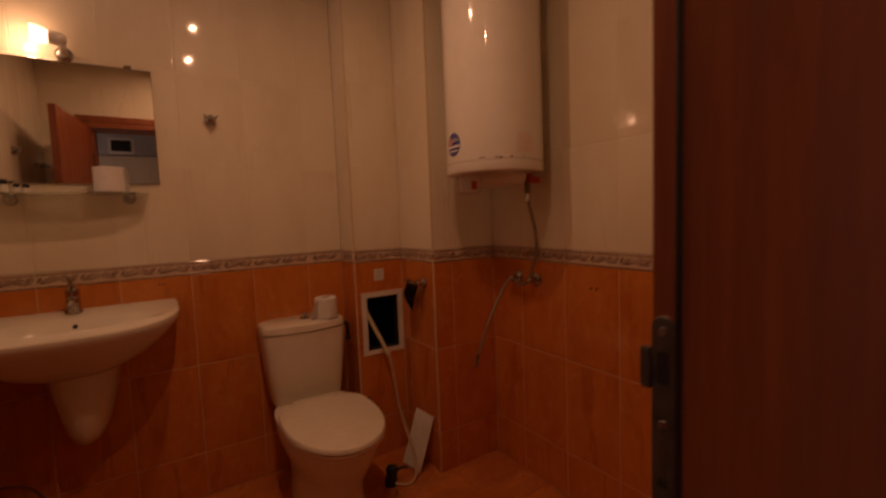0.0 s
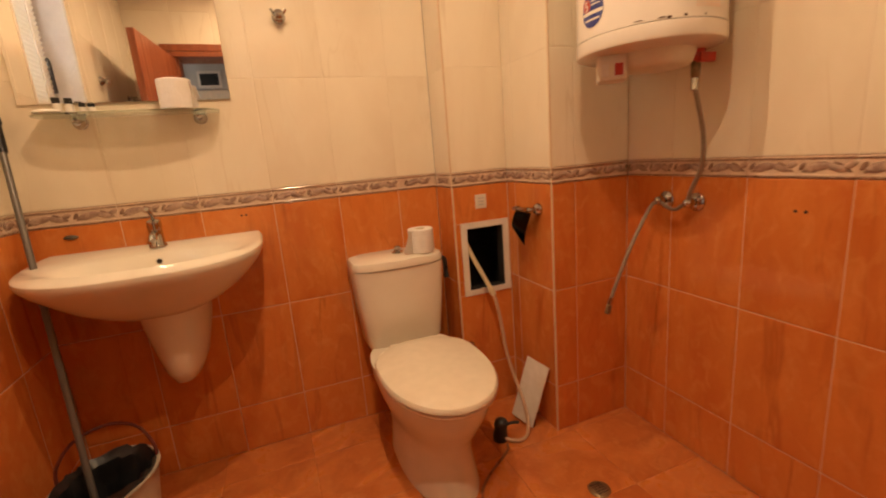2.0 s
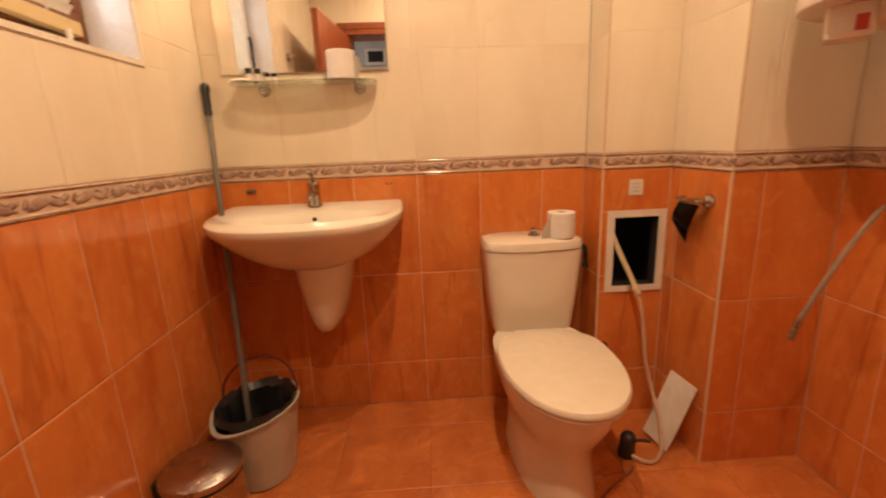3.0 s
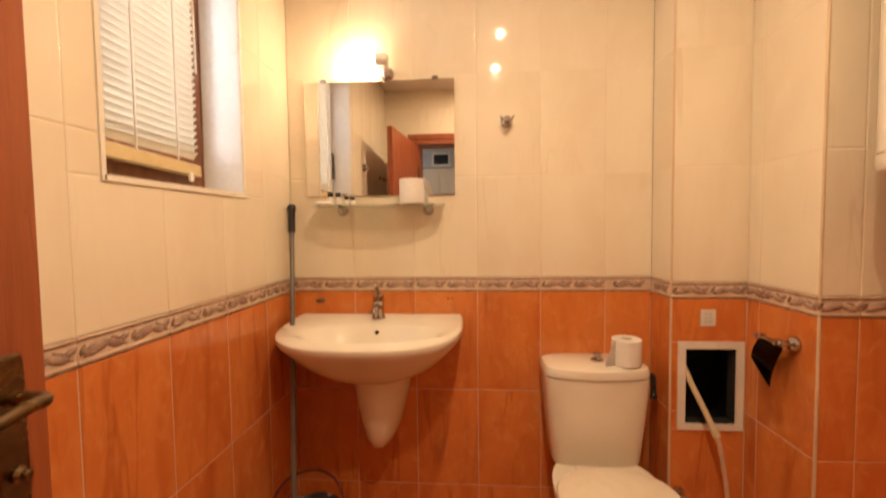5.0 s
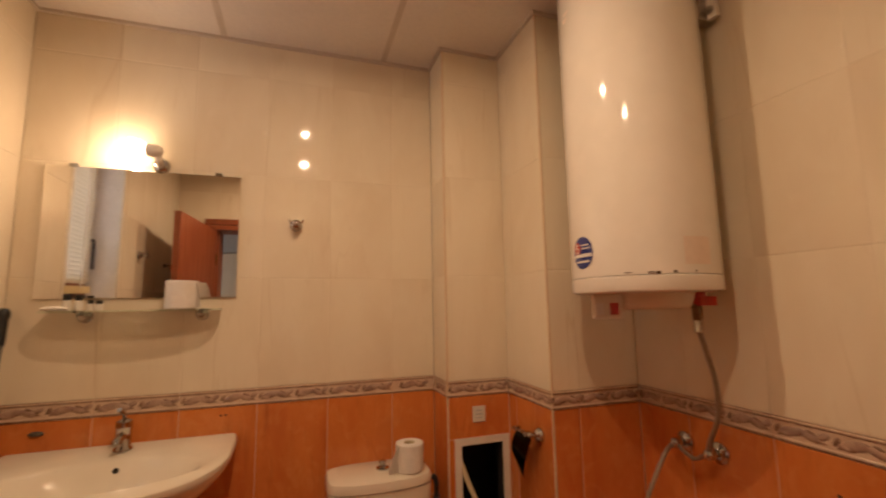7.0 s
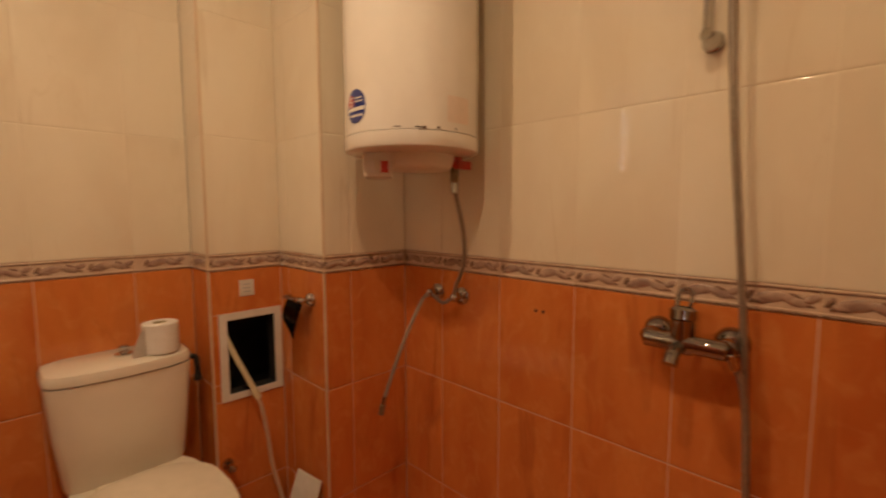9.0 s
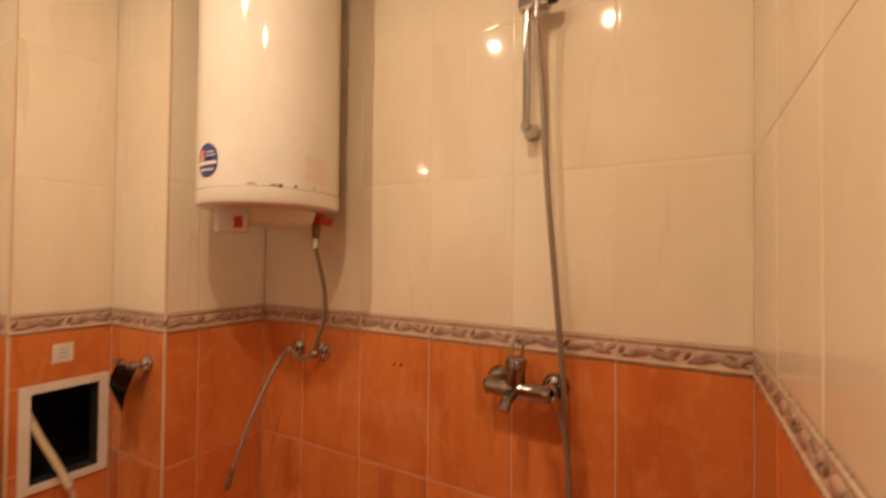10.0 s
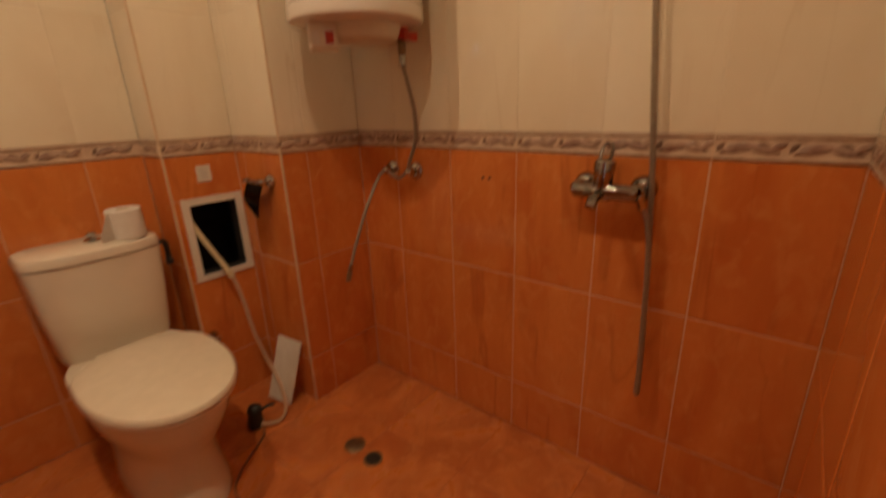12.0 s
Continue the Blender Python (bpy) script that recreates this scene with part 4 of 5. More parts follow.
part("tank", lathe([(BR, 0.040), (BR, BZ1 - BZ0 - 0.04), (BR - 0.008, BZ1 - BZ0 - 0.012), (BR - 0.05, BZ1 - BZ0)], (BX, BYC, BZ0), segs=64), ENAMEL, heater, smooth=True)
part("lower_ring", lathe([(BR - 0.012, -0.004), (BR - 0.001, 0.0), (BR + 0.0015, 0.006), (BR + 0.0015, 0.036), (BR - 0.002, 0.039)], (BX, BYC, BZ0), segs=64), ENAMEL, heater, smooth=True)
HC = Vector((BX + 0.022, BYC - 0.002, BZ0))
part("bottom_cap", loft([[HC + Vector((r * 1.06 * math.cos(a), r * math.sin(a), h)) for a in (2 * math.pi * k / 44 for k in range(44))]
                         for r, h in ((0.078, -0.047), (0.090, -0.045), (0.098, -0.037), (0.104, -0.018), (0.107, -0.003))]), CAPWHITE, heater, "cream plastic bottom housing", smooth=True)
cn, cs = Vector((-0.63, -0.77, 0)), Vector((0.77, -0.63, 0))


def control(n0, n1, s0, s1, z0, z1):
    b = box(n0, n1, s0, s1, z0, z1)
    for v in b.verts:
        v.co = Vector((0.968, -0.748, 0)) + v.co.x * cn + v.co.y * cs + Vector((0, 0, v.co.z))
    return b


cb = part("control_box", control(-0.05, 0.036, -0.046, 0.036, 1.297, 1.371), CAPWHITE, heater, "cream control box", bevel=0.009)
part("switch", control(0.0355, 0.039, 0.002, 0.024, 1.310, 1.342), RED, cb, "red rocker switch", bevel=0.001)
part("dial", control(0.0355, 0.0385, -0.034, -0.014, 1.310, 1.342), PAPER, cb, bevel=0.001)
part("valve_collar", lathe([(0.020, 0), (0.024, 0.006), (0.024, 0.03), (0.018, 0.04)], (1.190, -0.835, 1.335), segs=12), RED, heater, "red plastic valve collar")
part("safety_valve", lathe([(0.010, 0), (0.013, 0.004), (0.013, 0.045), (0.009, 0.05)], (1.190, -0.835, 1.290), segs=10), BRASSY, heater, smooth=True)
part("valve_handle", box(1.176, 1.236, -0.862, -0.846, 1.330, 1.356), RED, heater, bevel=0.002)


def on_tank(ang, z, r=BR):
    return (BX + r * math.cos(ang), BYC + r * math.sin(ang), z)


def tank_patch(a0, a1, z0, z1, r, shape="rect", n=18):
    bm = bmesh.new()
    ac, zc, ha, hz = (a0 + a1) / 2, (z0 + z1) / 2, (a1 - a0) / 2, (z1 - z0) / 2
    rows = []
    for k in range(n + 1):
        u = -1 + 2 * k / n
        h = hz * (math.sqrt(max(0.0, 1 - u * u)) if shape == "oval" else 1) + 1e-5
        rows.append([bm.verts.new(on_tank(ac + u * ha, zc + h * s, r)) for s in (-1, 1)])
    for a, b in zip(rows, rows[1:]):
        bm.faces.new((a[0], b[0], b[1], a[1]))
    return bm


FA = math.atan2(-1.80 - BYC, 0.10 - BX)            # the bearing of the doorway
sa = -0.05 + math.atan2(-0.745 - BYC, 0.885 - BX) % (2 * math.pi)
fa = FA % (2 * math.pi)
st = part("sticker", tank_patch(sa, sa + 0.43, 1.434, 1.522, BR + 0.0012, "oval"), BLUE, heater, "round blue and red sticker")
part("print_bar", tank_patch(sa + 0.03, sa + 0.41, 1.466, 1.475, BR + 0.0018), PAPER, st)
part("print_bar", tank_patch(sa + 0.08, sa + 0.36, 1.451, 1.456, BR + 0.0018), PAPER, st)
part("print_bar", tank_patch(sa + 0.20, sa + 0.36, 1.497, 1.500, BR + 0.0018), PAPER, st)
part("print_bar", tank_patch(sa + 0.20, sa + 0.38, 1.488, 1.491, BR + 0.0018), PAPER, st)
part("print_spot", tank_patch(sa + 0.03, sa + 0.19, 1.474, 1.508, BR + 0.0015, "oval"), RED, st)
figure = bmesh.new()
for u0, u1, v0, v1 in ((0.075, 0.145, 1.499, 1.502), (0.075, 0.095, 1.490, 1.502), (0.075, 0.145, 1.489, 1.492), (0.125, 0.145, 1.480, 1.492), (0.075, 0.145, 1.479, 1.482)):
    piece = tank_patch(sa + u0, sa + u1, v0, v1, BR + 0.0021, n=4)
    me = bpy.data.meshes.new("t")
    piece.to_mesh(me)
    piece.free()
    figure.from_mesh(me)
    bpy.data.meshes.remove(me)
part("print_figure", figure, PAPER, st, "white figure five")
part("label_rest", tank_patch(sa + 0.02, sa + 0.16, 2.172, 2.186, BR + 0.0010, "oval"), PINK, heater, "faint pink rest of a torn label")
part("label_rest", tank_patch(sa + 0.05, sa + 0.22, 2.192, 2.203, BR + 0.0010, "oval"), PINK, heater)
part("label", tank_patch(fa + 0.52, fa + 0.92, 1.432, 1.500, BR + 0.0010), PINK, heater, "faded pink rating label")
for a0, a1, z0, z1 in ((fa - 0.22, fa - 0.10, 1.414, 1.4165), (fa + 0.06, fa + 0.16, 1.413, 1.4165), (fa + 0.16, fa + 0.22, 1.410, 1.417), (fa + 0.36, fa + 0.41, 1.412, 1.418), (fa + 0.64, fa + 0.67, 1.413, 1.418)):
    part("scratch", tank_patch(a0, a1, z0, z1, BR + 0.0022, "oval"), RUST, heater)
for z in (2.20,):
    part("mount", box(BX + 0.12, XE - 0.0005, BYC - 0.13, BYC - 0.10, z - 0.05, z + 0.05), STEEL, heater, bevel=0.002)
    part("mount", box(BX + 0.12, XE - 0.0005, BYC + 0.08, BYC + 0.11, z - 0.05, z + 0.05), STEEL, heater, bevel=0.002)
mb = part("wall_bracket", box(XE - 0.020, XE - 0.0006, BYC - 0.16, BYC + 0.14, 2.245, 2.30), STEEL, heater, bevel=0.002)
part("hanger", box(XE - 0.034, XE - 0.020, BYC - 0.158, BYC - 0.125, 2.150, 2.300), PLASTIC, heater, "pale metal hanging bracket", bevel=0.002)
part("bolt", lathe([(0.011, 0), (0.011, 0.008), (0.006, 0.009), (0.006, 0.018)], (XE - 0.034, BYC - 0.142, 2.175), (-1, 0, 0), 6), STEEL, heater)

# wall valves and hoses
for y, lab in ((-0.672, "chrome wall water outlet with a dangling hose"), (-0.788, "chrome wall water outlet feeding the heater")):
    wv = thing("wall_outlet", (XE, y, 0.915), lab, "valve", "wall outlets")
    part("rosette", lathe([(0.030, 0.0005), (0.030, 0.006), (0.022, 0.014), (0.013, 0.018)], (XE, y, 0.915), (-1, 0, 0)), CHROME, wv, smooth=True)
    part("nipple", lathe([(0.012, 0.012), (0.012, 0.026), (0.016, 0.028), (0.016, 0.042), (0.010, 0.046)], (XE, y, 0.915), (-1, 0, 0), 8), CHROME, wv, smooth=False)
    part("elbow", ball((XE - 0.042, y, 0.915), 0.016), CHROME, wv, smooth=True)
part_hose = thing("flexible_hose", (1.15, -0.7, 0.75), "dangling grey braided flexible hose", "hose")
part("braid", tube([(XE - 0.045, -0.672, 0.913), (XE - 0.075, -0.676, 0.904), (1.162, -0.682, 0.860), (1.103, -0.684, 0.77), (1.055, -0.681, 0.67), (1.028, -0.676, 0.60)], 0.0062, 8, 9, ripple=0.06), BRAID, part_hose, smooth=True)
part("ferrule", rod((1.030, -0.676, 0.606), (1.022, -0.675, 0.580), 0.0085), CHROME, part_hose, smooth=True)
part("end_nut", rod((1.022, -0.675, 0.580), (1.013, -0.674, 0.548), 0.0105, 6), BRASSY, part_hose)
h2 = thing("flexible_hose", (1.20, -0.8, 1.1), "grey braided hose from wall outlet to water heater", "hose")
part("braid", tube([(XE - 0.043, -0.788, 0.918), (XE - 0.046, -0.800, 0.955), (XE - 0.046, -0.832, 1.03), (XE - 0.060, -0.846, 1.12), (1.200, -0.842, 1.21), (1.190, -0.835, 1.262)], 0.0068, 8, 9, ripple=0.06), BRAID, h2, smooth=True)
part("ferrule", rod((1.190, -0.835, 1.255), (1.190, -0.835, 1.292), 0.011, 8), CHROME, h2)
h3 = thing("link_pipe", (XE - 0.045, -0.73, 0.905), "short chrome link between the wall outlets", "pipe")
part("tube", tube([(XE - 0.042, -0.774, 0.910), (XE - 0.046, -0.742, 0.891), (XE - 0.044, -0.706, 0.900), (XE - 0.042, -0.686, 0.911)], 0.006, 8, 6), BRAID, h3, smooth=True)

# ---- shower ----
mx = thing("shower_mixer", (XE, -1.492, 0.925), "chrome wall-mounted shower mixer with loop lever", "shower mixer")
for y in (-1.418, -1.566):
    part("rosette", lathe([(0.034, 0.0005), (0.034, 0.004), (0.028, 0.018), (0.016, 0.026)], (XE, y, 0.927), (-1, 0, 0)), DIMCHROME, mx, smooth=True)
    part("connector", lathe([(0.015, 0.02), (0.015, 0.045), (0.020, 0.047), (0.020, 0.068), (0.016, 0.072)], (XE, y, 0.927), (-1, 0, 0), 12), DIMCHROME, mx, smooth=True)
part("body_bar", lathe([(0.016, 0), (0.020, 0.004), (0.020, 0.06), (0.024, 0.07), (0.024, 0.11), (0.020, 0.12), (0.020, 0.160), (0.016, 0.164)], (XE - 0.074, -1.574, 0.925), (0, 1, 0)), DIMCHROME, mx, smooth=True)
part("cartridge", lathe([(0.022, -0.01), (0.024, 0.0), (0.024, 0.035), (0.027, 0.038), (0.026, 0.058), (0.016, 0.066)], (XE - 0.074, -1.486, 0.940), (0.12, 0, 1)), DIMCHROME, mx, smooth=True)
part("spout", tube([(XE - 0.085, -1.486, 0.922), (XE - 0.110, -1.486, 0.918), (XE - 0.140, -1.487, 0.912), (XE - 0.152, -1.487, 0.898)], 0.014, 12, 5), DIMCHROME, mx, smooth=True)
part("loop_lever", tube([(XE - 0.070, -1.498, 0.995), (XE - 0.062, -1.499, 1.015), (XE - 0.052, -1.497, 1.034), (XE - 0.048, -1.486, 1.040), (XE - 0.052, -1.475, 1.034), (XE - 0.062, -1.473, 1.015), (XE - 0.070, -1.474, 0.995)], 0.0042, 8, 6),
     DIMCHROME, mx, smooth=True)
mx.location.z -= 0.008
rail = thing("shower_rail", (XE, -1.50, 1.55), "chrome sliding rail for the hand shower", "shower rail")
part("tube", rod((XE - 0.055, -1.503, 1.545), (XE - 0.055, -1.503, 2.135), 0.0095), CHROME, rail, smooth=True)
for z in (1.557, 2.122):
    part("bracket", lathe([(0.021, 0.0005), (0.021, 0.010), (0.014, 0.018), (0.013, 0.062), (0.010, 0.068)], (XE, -1.503, z), (-1, 0, 0)), CHROME, rail, smooth=True)
sl = part("slider", box(XE - 0.074, XE - 0.036, -1.560, -1.484, 1.845, 1.879), CHROME, rail, "chrome slider", bevel=0.006)
part("knob", lathe([(0.013, 0), (0.015, 0.006), (0.013, 0.020)], (XE - 0.055, -1.558, 1.863), (0, -1, 0), 12), BLACK, sl, smooth=True)
hs = thing("hand_shower", (XE - 0.09, -1.53, 1.95), "chrome hand shower resting in the slider", "hand shower")
part("handle", tube([(XE - 0.072, -1.531, 1.837), (XE - 0.078, -1.531, 1.897), (XE - 0.084, -1.536, 1.957), (XE - 0.092, -1.544, 2.007)], 0.0115, 12, 6), CHROME, hs, smooth=True)
face = Vector((-0.86, 0.10, -0.50)).normalized()
head = part("head", lathe([(0.012, -0.028), (0.024, -0.020), (0.034, -0.006), (0.036, 0.004), (0.033, 0.009)], (XE - 0.096, -1.546, 2.027), face), CHROME, hs, smooth=True)
part("nozzle_plate", lathe([(0.030, 0.0), (0.029, 0.011), (0.008, 0.0125)], (XE - 0.096, -1.546, 2.027), face), GALV, head, "grey nozzle plate")
sh = thing("shower_hose", (XE - 0.05, -1.58, 1.2), "long metal shower hose hanging in a loop", "hose")
part("braid", tube([(XE - 0.072, -1.531, 1.839), (XE - 0.066, -1.533, 1.77), (XE - 0.050, -1.540, 1.65), (XE - 0.040, -1.553, 1.40), (XE - 0.036, -1.572, 1.17), (XE - 0.034, -1.592, 0.93), (XE - 0.032, -1.608, 0.65),
                    (XE - 0.034, -1.616, 0.44), (XE - 0.042, -1.616, 0.372), (XE - 0.052, -1.620, 0.358), (XE - 0.060, -1.622, 0.40), (XE - 0.048, -1.613, 0.60), (XE - 0.047, -1.606, 0.76), (XE - 0.056, -1.596, 0.85), (XE - 0.066, -1.580, 0.895)], 0.0068, 8, 10, ripple=0.05), BRAID, sh, smooth=True)
part("hose_nut", rod((XE - 0.063, -1.585, 0.878), (XE - 0.068, -1.574, 0.912), 0.010, 8), CHROME, sh)
part("cone", rod((XE - 0.0715, -1.531, 1.809), (XE - 0.072, -1.531, 1.843), 0.010), CHROME, sh, smooth=True)

# ---- floor things ----
dr = thing("floor_drain", (0.858, -0.905, 0), "open dark round floor drain", "drain")
part("rim", lathe([(0.026, 0.0005), (0.026, 0.003), (0.032, 0.003), (0.034, 0.0005)], (0.858, -0.905, 0), ends=(False, False)), BRASSY, dr, smooth=True)
part("opening", lathe([(0.027, 0.0006), (0.027, 0.0012)], (0.858, -0.905, 0)), HOLE, dr)
dc = thing("drain_cover", (0.862, -0.806, 0), "loose dull metal drain cover on floor", "drain cover")
part("disc", lathe([(0.036, 0.0005), (0.037, 0.003), (0.034, 0.0055), (0.005, 0.006)], (0.862, -0.806, 0)), BRASSY, dc, smooth=True)
for k in range(5):
    part("slot", box(0.862 - 0.02, 0.862 + 0.02, -0.826 + 0.01 * k - 0.0015, -0.826 + 0.01 * k + 0.0015, 0.0055, 0.0066), HOLE, dc)

bk = thing("mop_bucket", (-0.585, -0.375, 0), "beige-grey plastic mop bucket lined with a black bag", "bucket")


def bucket_ring(r, z, spout=0.0, wave=0.0):
    pts = []
    for k in range(40):
        a = 2 * math.pi * k / 40
        d = math.cos(a - radians(-112))
        rr = r * (1 + spout * max(0, d) ** 14) * (1 + 0.06 * math.cos(2 * (a - radians(-112))))
        pts.append((-0.585 + rr * math.cos(a), -0.375 + rr * math.sin(a), z - wave * (abs(math.cos(a - radians(-112))) ** 2) + wave * 1.3 * max(0, -d) ** 2))
    return pts


part("shell", loft([bucket_ring(0.098, 0.003), bucket_ring(0.102, 0.006), bucket_ring(0.122, 0.16, 0.02), bucket_ring(0.136, 0.268, 0.12, 0.016), bucket_ring(0.143, 0.272, 0.14, 0.016), bucket_ring(0.143, 0.278, 0.14, 0.016),
                    bucket_ring(0.132, 0.276, 0.12, 0.016), bucket_ring(0.118, 0.16, 0.02), bucket_ring(0.095, 0.02)]), BUCKET, bk, smooth=True)
rng = random.Random(4)


def bag_ring(r, z, rough):
    return [(x + rng.uniform(-rough, rough), y + rng.uniform(-rough, rough), zz + rng.uniform(-rough, rough)) for x, y, zz in bucket_ring(r, z, 0.0, 0.0)]


rings = [bag_ring(0.1335, 0.262, 0.0015), bag_ring(0.129, 0.292, 0.006), bag_ring(0.110, 0.272, 0.007), bag_ring(0.104, 0.20, 0.008), bag_ring(0.094, 0.12, 0.008), bag_ring(0.05, 0.09, 0.008)]
part("bin_bag", loft(rings, ends=(False, True)), BAG, bk, "crumpled black liner bag", smooth=True)
part("carrying_handle", tube([(-0.715, -0.335, 0.262), (-0.712, -0.320, 0.32), (-0.670, -0.290, 0.375), (-0.590, -0.262, 0.392), (-0.515, -0.268, 0.368), (-0.470, -0.300, 0.31), (-0.462, -0.325, 0.262)], 0.005, 8, 7), HANDLE_RED, bk,
     "dark red carrying handle", smooth=True)
mop = thing("mop_stick", (-0.74, -0.043, 0), "grey metal mop stick with black grip in bucket", "mop")
ma, mz = Vector((-0.612, -0.400, 0.115)), Vector((-0.742, -0.036, 1.352))
md = (mz - ma).normalized()
part("shaft", rod(ma, mz - md * 0.10, 0.0092), GREYMETAL, mop, smooth=True)
part("grip", lathe([(0.0125, 0), (0.0135, 0.006), (0.0135, 0.085), (0.0165, 0.092), (0.0165, 0.108), (0.010, 0.118)], mz - md * 0.115, md, 14), BLACK, mop, smooth=True)

pb = thing("pedal_bin", (-0.640, -0.655, 0), "small round brushed steel pedal bin", "waste bin")
part("base_ring", lathe([(0.100, 0.001), (0.106, 0.004), (0.106, 0.022), (0.102, 0.026)], (-0.640, -0.655, 0), segs=36), BLACK, pb, smooth=True)
part("body", lathe([(0.102, 0.024), (0.103, 0.228), (0.101, 0.236)], (-0.640, -0.655, 0), segs=40), STEEL, pb, smooth=True)
part("lid_ring", lathe([(0.106, 0.234), (0.107, 0.238), (0.106, 0.243)], (-0.640, -0.655, 0), segs=36), BLACK, pb, smooth=True)
part("lid", lathe([(0.107, 0.244), (0.109, 0.248), (0.107, 0.262), (0.096, 0.269), (0.050, 0.274), (0.004, 0.275)], (-0.640, -0.655, 0), segs=40), STEEL, pb, smooth=True)
part("hinge_block", box(-0.7565, -0.735, -0.700, -0.640, 0.12, 0.245), BLACK, pb, bevel=0.004)
part("pedal", box(-0.560, -0.515, -0.765, -0.730, 0.006, 0.016), BLACK, pb, bevel=0.003)
part("pedal_arm", tube([(-0.538, -0.747, 0.012), (-0.575, -0.720, 0.014), (-0.60, -0.70, 0.014)], 0.005, 6, 4), BLACK, pb)

# ---- hall things seen in the mirror ----
fb = thing("fuse_box", (-0.38, HY0, 1.99), "pale grey electrical fuse box with a dark window", "fuse box")
part("case", box(-0.66, -0.10, HY0 + 0.002, HY0 + 0.085, 1.893, 2.20), GREYBOX, fb, bevel=0.008)
part("cover_window", box(-0.452, -0.292, HY0 + 0.0892, HY0 + 0.092, 1.925, 2.034), SMOKED, fb, "dark smoked window", bevel=0.001)
bm = bmesh.new()
for u0, u1, v0, v1 in holed(-0.470, -0.274, 1.907, 2.052, (-0.450, -0.294, 1.927, 2.032)):
    box(u0, u1, HY0 + 0.0852, HY0 + 0.0945, v0, v1, bm)
part("window_rim", bm, PLASTIC, fb, "white window rim")
cl = thing("hall_closet", (-0.38, HY0, 0), "beige two-door built-in hall closet under the fuse box", "closet")
part("carcass", box(-1.10, 0.34, HY0 + 0.002, HY0 + 0.070, 0.0, 1.888), CLOSET, cl)
for x0, x1 in ((-1.098, -0.3895), (-0.3845, 0.338)):
    door = part("closet_door", box(x0, x1, HY0 + 0.072, HY0 + 0.090, 0.06, 1.884), CLOSET, cl, bevel=0.002)
    k = x1 - 0.04 if x0 < -1 else x0 + 0.04
    part("knob", lathe([(0.006, 0), (0.006, 0.010), (0.014, 0.014), (0.013, 0.022), (0.004, 0.025)], (k, HY0 + 0.0895, 1.0), (0, 1, 0), 14), SATIN, door, smooth=True)

# ---- tiles, last ----
TILES = {}


def tile_mesh(w, h, material, name, gap=0.0013, depth=0.0035):
    key = (round(w, 3), round(h, 3), material.name)
    if key not in TILES:
        a0, a1, b0, b1 = gap, w - gap, gap, h - gap
        ring = lambda e, n: [(a0 + e, b0 + e, n), (a1 - e, b0 + e, n), (a1 - e, b1 - e, n), (a0 + e, b1 - e, n)]
        bm = loft([ring(0, -depth), ring(0, -0.0011), ring(0.0006, -0.00072), ring(0.0018, -0.00034), ring(0.0036, -0.00012), ring(0.0052, -0.00003), ring(0.0068, 0)], ends=(False, True))
        bm.faces.ensure_lookup_table()
        for f in bm.faces[4:-1]:
            f.smooth = True
        for e in bm.edges:                         # mitres stay sharp, so that each side curves evenly along its length
            e.smooth = abs(e.verts[0].co.z - e.verts[1].co.z) < 1e-7
        me = bpy.data.meshes.new(name)
        bm.to_mesh(me)
        bm.free()
        me.materials.append(material)
        TILES[key] = me
    return TILES[key]


def lay(parent, me, m, name="tile"):
    ob = new(name, me)
    ob.parent = parent
    ob.matrix_world = m
    return ob


def wall_axes(origin, along):
    """Local x along the wall, y up, z into the room."""
    a = Vector(along)
    up = Vector((0, 0, 1))
    n = a.cross(up)
    m = Matrix((a, up, n)).transposed().to_4x4()
    m.translation = origin
    return m


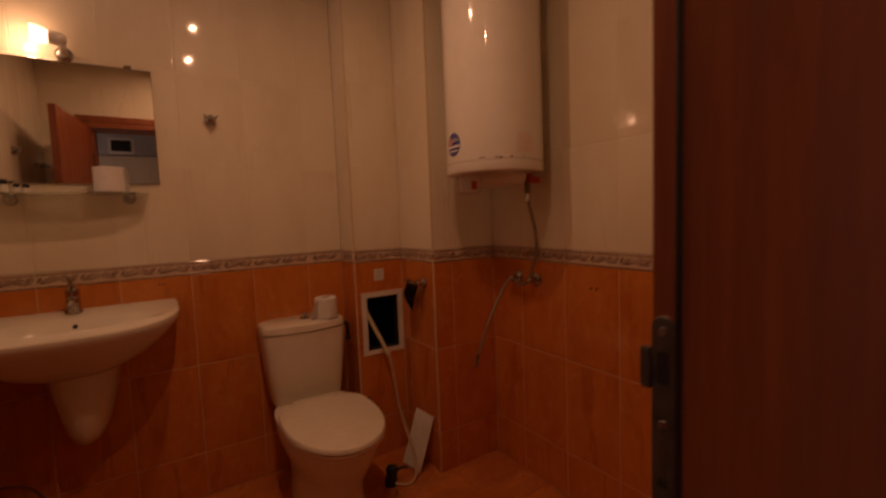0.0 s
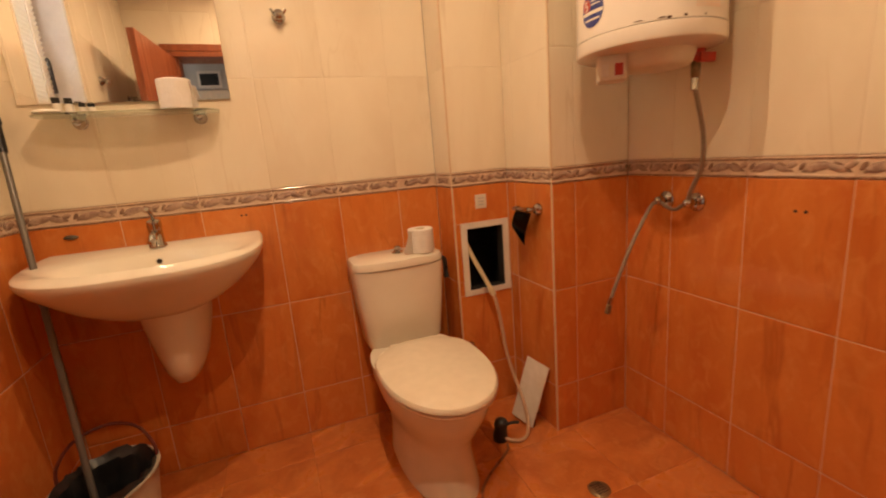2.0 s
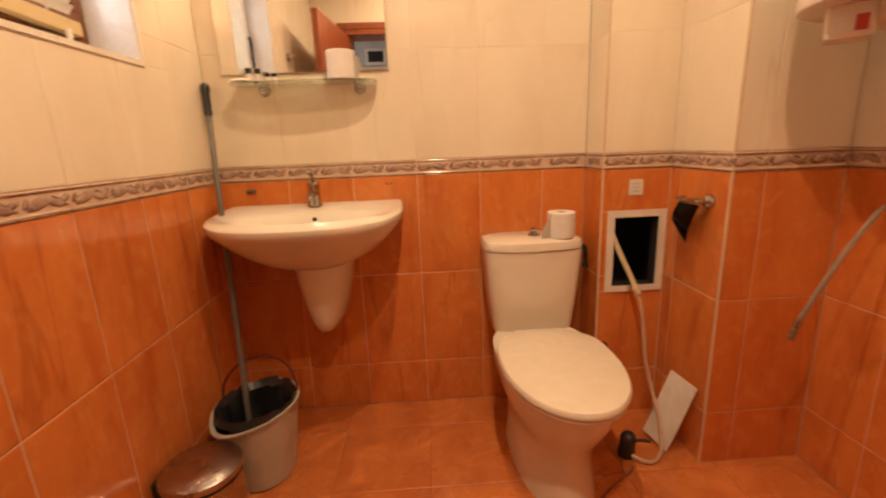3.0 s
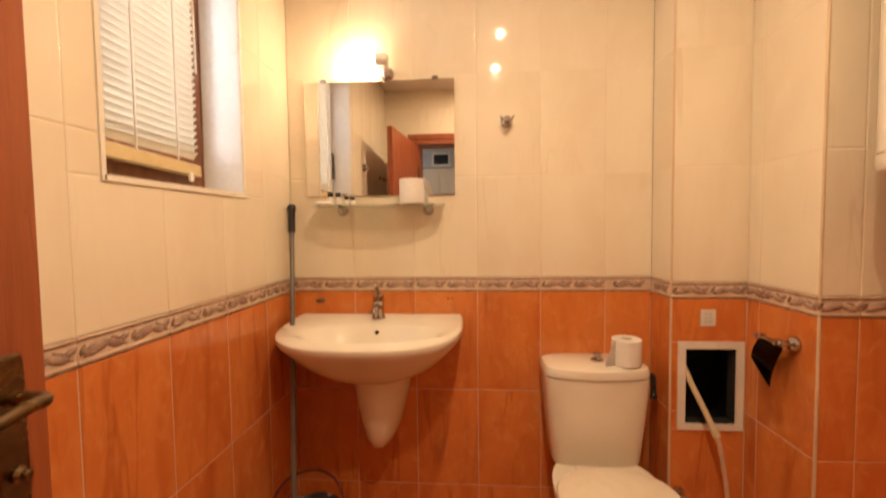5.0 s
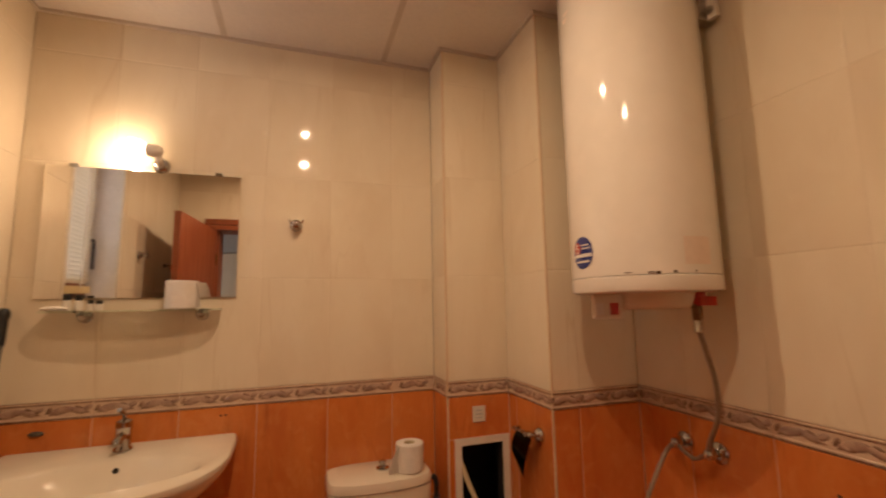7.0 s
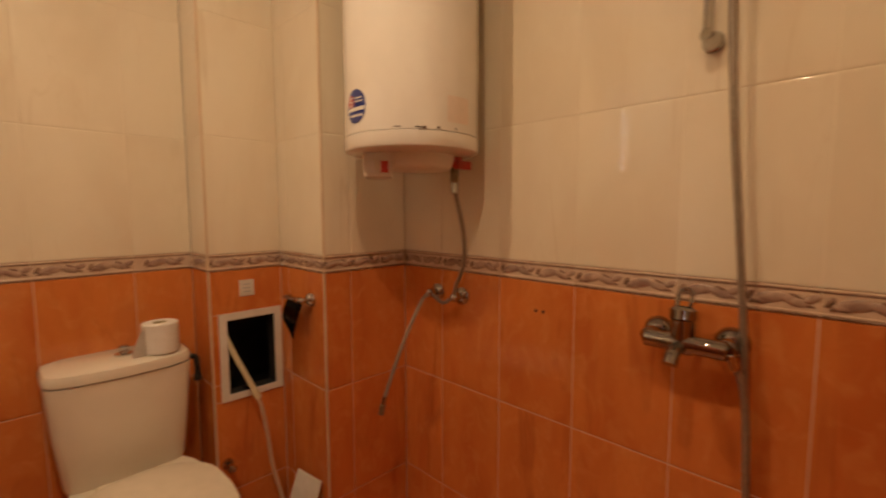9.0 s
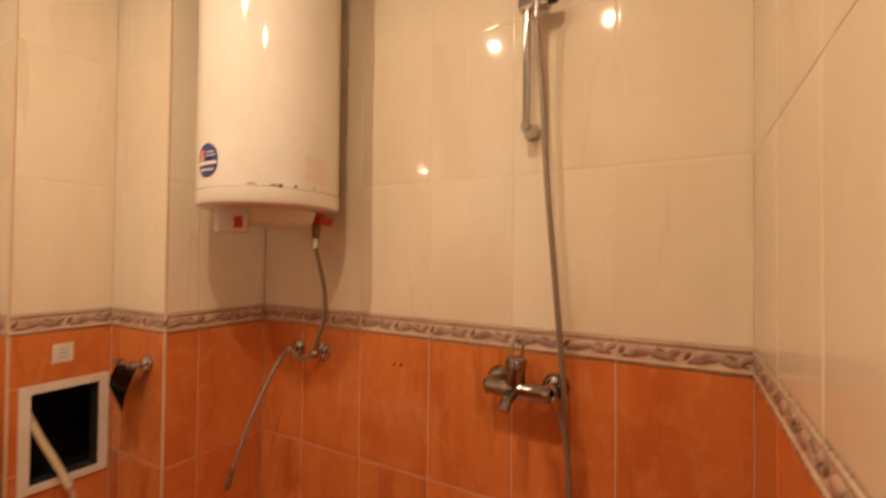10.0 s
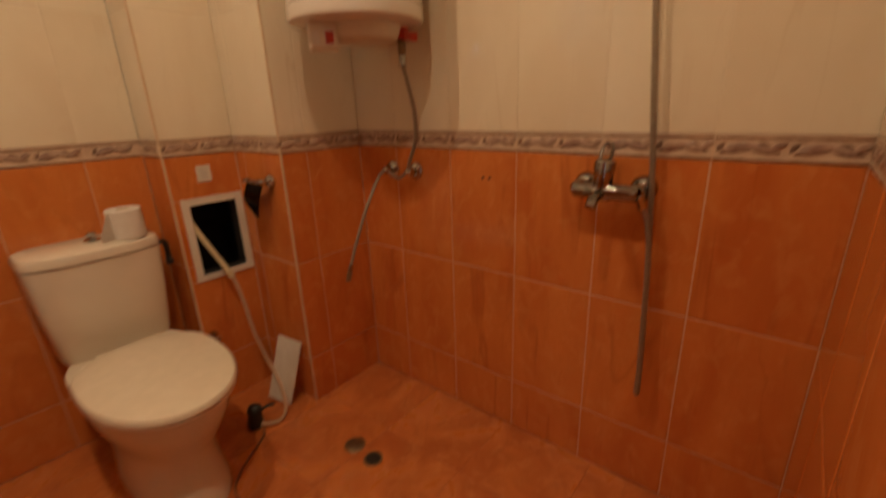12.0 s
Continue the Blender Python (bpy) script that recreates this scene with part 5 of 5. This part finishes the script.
def border_mesh(length):
    """A relief strip: two ropes, scrolling stems, leaves and petals."""
    h = RIM_TOP - RIM
    bm, r = bmesh.new(), []

    def done(index):
        bm.faces.ensure_lookup_table()
        for f in list(bm.faces)[r[-1] if r else 0:]:
            f.material_index = index
            f.smooth = index > 0
        r.append(len(bm.faces))

    ring = lambda e, n: [(0.0008 + e, 0.0005 + e, n), (length - 0.0008 - e, 0.0005 + e, n), (length - 0.0008 - e, h - 0.0005 - e, n), (0.0008 + e, h - 0.0005 - e, n)]
    loft([ring(0, -0.006), ring(0, -0.001), ring(0.001, 0.0)], bm, (False, True))
    for y, rr in ((0.0075, 0.0026), (h - 0.0040, 0.0034)):
        rod((0.001, y, 0.0), (length - 0.001, y, 0.0), rr, 8, bm)
    done(0)
    for y, rr in ((0.0028, 0.0030), (h - 0.0088, 0.0015), (h - 0.0006, 0.0012)):
        rod((0.001, y, 0.0), (length - 0.001, y, 0.0), rr, 6, bm)
    done(3)
    reps = max(1, round(length / 0.125))
    step = length / reps
    for k in range(reps):
        c = (k + 0.5) * step
        for dx, dy, a, sx, sy in ((-0.050, 0.031, 1.05, 0.013, 0.0062), (-0.040, 0.020, 0.35, 0.012, 0.0042), (0.026, 0.037, 2.75, 0.013, 0.0042), (0.046, 0.021, -0.35, 0.010, 0.0036)):
            m = Matrix.Translation((c + dx, dy, 0.0)) @ Matrix.Rotation(a, 4, "Z") @ Matrix.Diagonal((sx, sy, 0.0034, 1))
            bmesh.ops.create_uvsphere(bm, u_segments=8, v_segments=5, radius=1, matrix=m)
    done(1)
    for k in range(reps):
        c = (k + 0.5) * step
        for dx, dy, a, sx, sy in ((-0.016, 0.030, 0.16, 0.029, 0.0120), (0.024, 0.027, -0.30, 0.024, 0.0105), (0.050, 0.034, 0.5, 0.015, 0.0080), (-0.034, 0.022, -0.2, 0.017, 0.0070)):
            m = Matrix.Translation((c + dx, dy, 0.0)) @ Matrix.Rotation(a, 4, "Z") @ Matrix.Diagonal((sx, sy, 0.0042, 1))
            bmesh.ops.create_uvsphere(bm, u_segments=10, v_segments=6, radius=1, matrix=m)
    done(2)
    me = bpy.data.meshes.new("border_tile")
    bm.to_mesh(me)
    bm.free()
    for m in (BORDER, LEAF, PETAL, LINE):
        me.materials.append(m)
    return me


FULL_BORDER = border_mesh(0.25)
ROWS_LOW = [0.0, 0.195, 0.595, RIM]
ROWS_UP = [RIM_TOP, 1.455, 1.855, 2.255, TOP]


def clad(parent, origin, along, columns, hole=None, skip=0.0):
    """Tiles a wall: columns are distances along it, rows the same all round the room."""
    m = wall_axes(origin, along)
    for rows, material, name in ((ROWS_LOW, ORANGE, "orange_tile"), (ROWS_UP, CREAM, "cream_tile")):
        for v0, v1 in zip(rows, rows[1:]):
            for u0, u1 in zip(columns, columns[1:]):
                for a0, a1, b0, b1 in holed(u0, u1, v0, v1, hole or (9, 9, 9, 9)):
                    tilt = Euler((rng.uniform(-0.0012, 0.0012), rng.uniform(-0.0015, 0.0015), 0)).to_matrix().to_4x4()
                    lay(parent, tile_mesh(a1 - a0, b1 - b0, material, name, 0.0013 if material == ORANGE else 0.00005), m @ Matrix.Translation((a0, b0, 0)) @ tilt, name)
    for u0, u1 in zip(columns, columns[1:]):
        for a0, a1, b0, b1 in holed(u0, u1, RIM, RIM_TOP, hole or (9, 9, 9, 9)):
            wide = a1 - a0
            if wide > 0.2:
                lay(parent, FULL_BORDER, m @ Matrix.Translation((a0, RIM, 0)) @ Matrix.Diagonal((wide / 0.25, 1, 1, 1)), "border_tile")
            else:
                lay(parent, border_mesh(wide), m @ Matrix.Translation((a0, RIM, 0)), "border_tile")


bpy.context.view_layer.update()
clad(wall_n, (XW, YN, 0), (1, 0, 0), [0.0] + [0.262 + 0.25 * k for k in range(0, 5)] + [XA - XW])
clad(wall_c, (XA, YN, 0), (0, -1, 0), [0.0, -Y1])
clad(wall_c, (XA, Y1, 0), (1, 0, 0), [0.0, XB - XA], (0.703 - XA, 0.921 - XA, 0.532, 0.843))
clad(wall_b, (XB, Y1, 0), (0, -1, 0), [0.0, 0.063, Y1 - Y2])
clad(wall_b, (XB, Y2, 0), (1, 0, 0), [0.0, 0.104, XE - XB])
clad(wall_e, (XE, Y2, 0), (0, -1, 0), [0.0, 0.203] + [0.203 + 0.2535 * k for k in range(1, 5)] + [Y2 - YS])
clad(wall_s, (XE, YS, 0), (-1, 0, 0), [0.0, 0.25, 0.5, 0.75, 1.0, 1.25, 1.5, 1.75, XE - XW], (XE - DX1 - 0.04, XE - DX0 + 0.04, -1, DTOP + 0.04))
clad(wall_w, (XW, YS, 0), (0, 1, 0), [0.0, 0.241, 0.491, 0.741, 0.991, 1.241, 1.491, 1.741, -YS], (WY0 - YS, WY1 - YS, WZ0, WZ1))
fm = Matrix.Identity(4)
xs = [XW, -0.66, -0.33, 0.0, 0.33, 0.66, 0.99, XE]
ys = [YS - 0.218, -1.83, -1.50, -1.17, -0.84, -0.51, -0.18, 0.0]
for x0, x1 in zip(xs, xs[1:]):
    for y0, y1 in zip(ys, ys[1:]):
        for a0, a1, b0, b1 in holed(x0, x1, y0, y1, (DX1, 9, -9, YS)):
            lay(floor_ob, tile_mesh(a1 - a0, b1 - b0, FLOOR, "floor_tile", 0.0008), Matrix.Translation((a0, b0, 0)), "floor_tile")
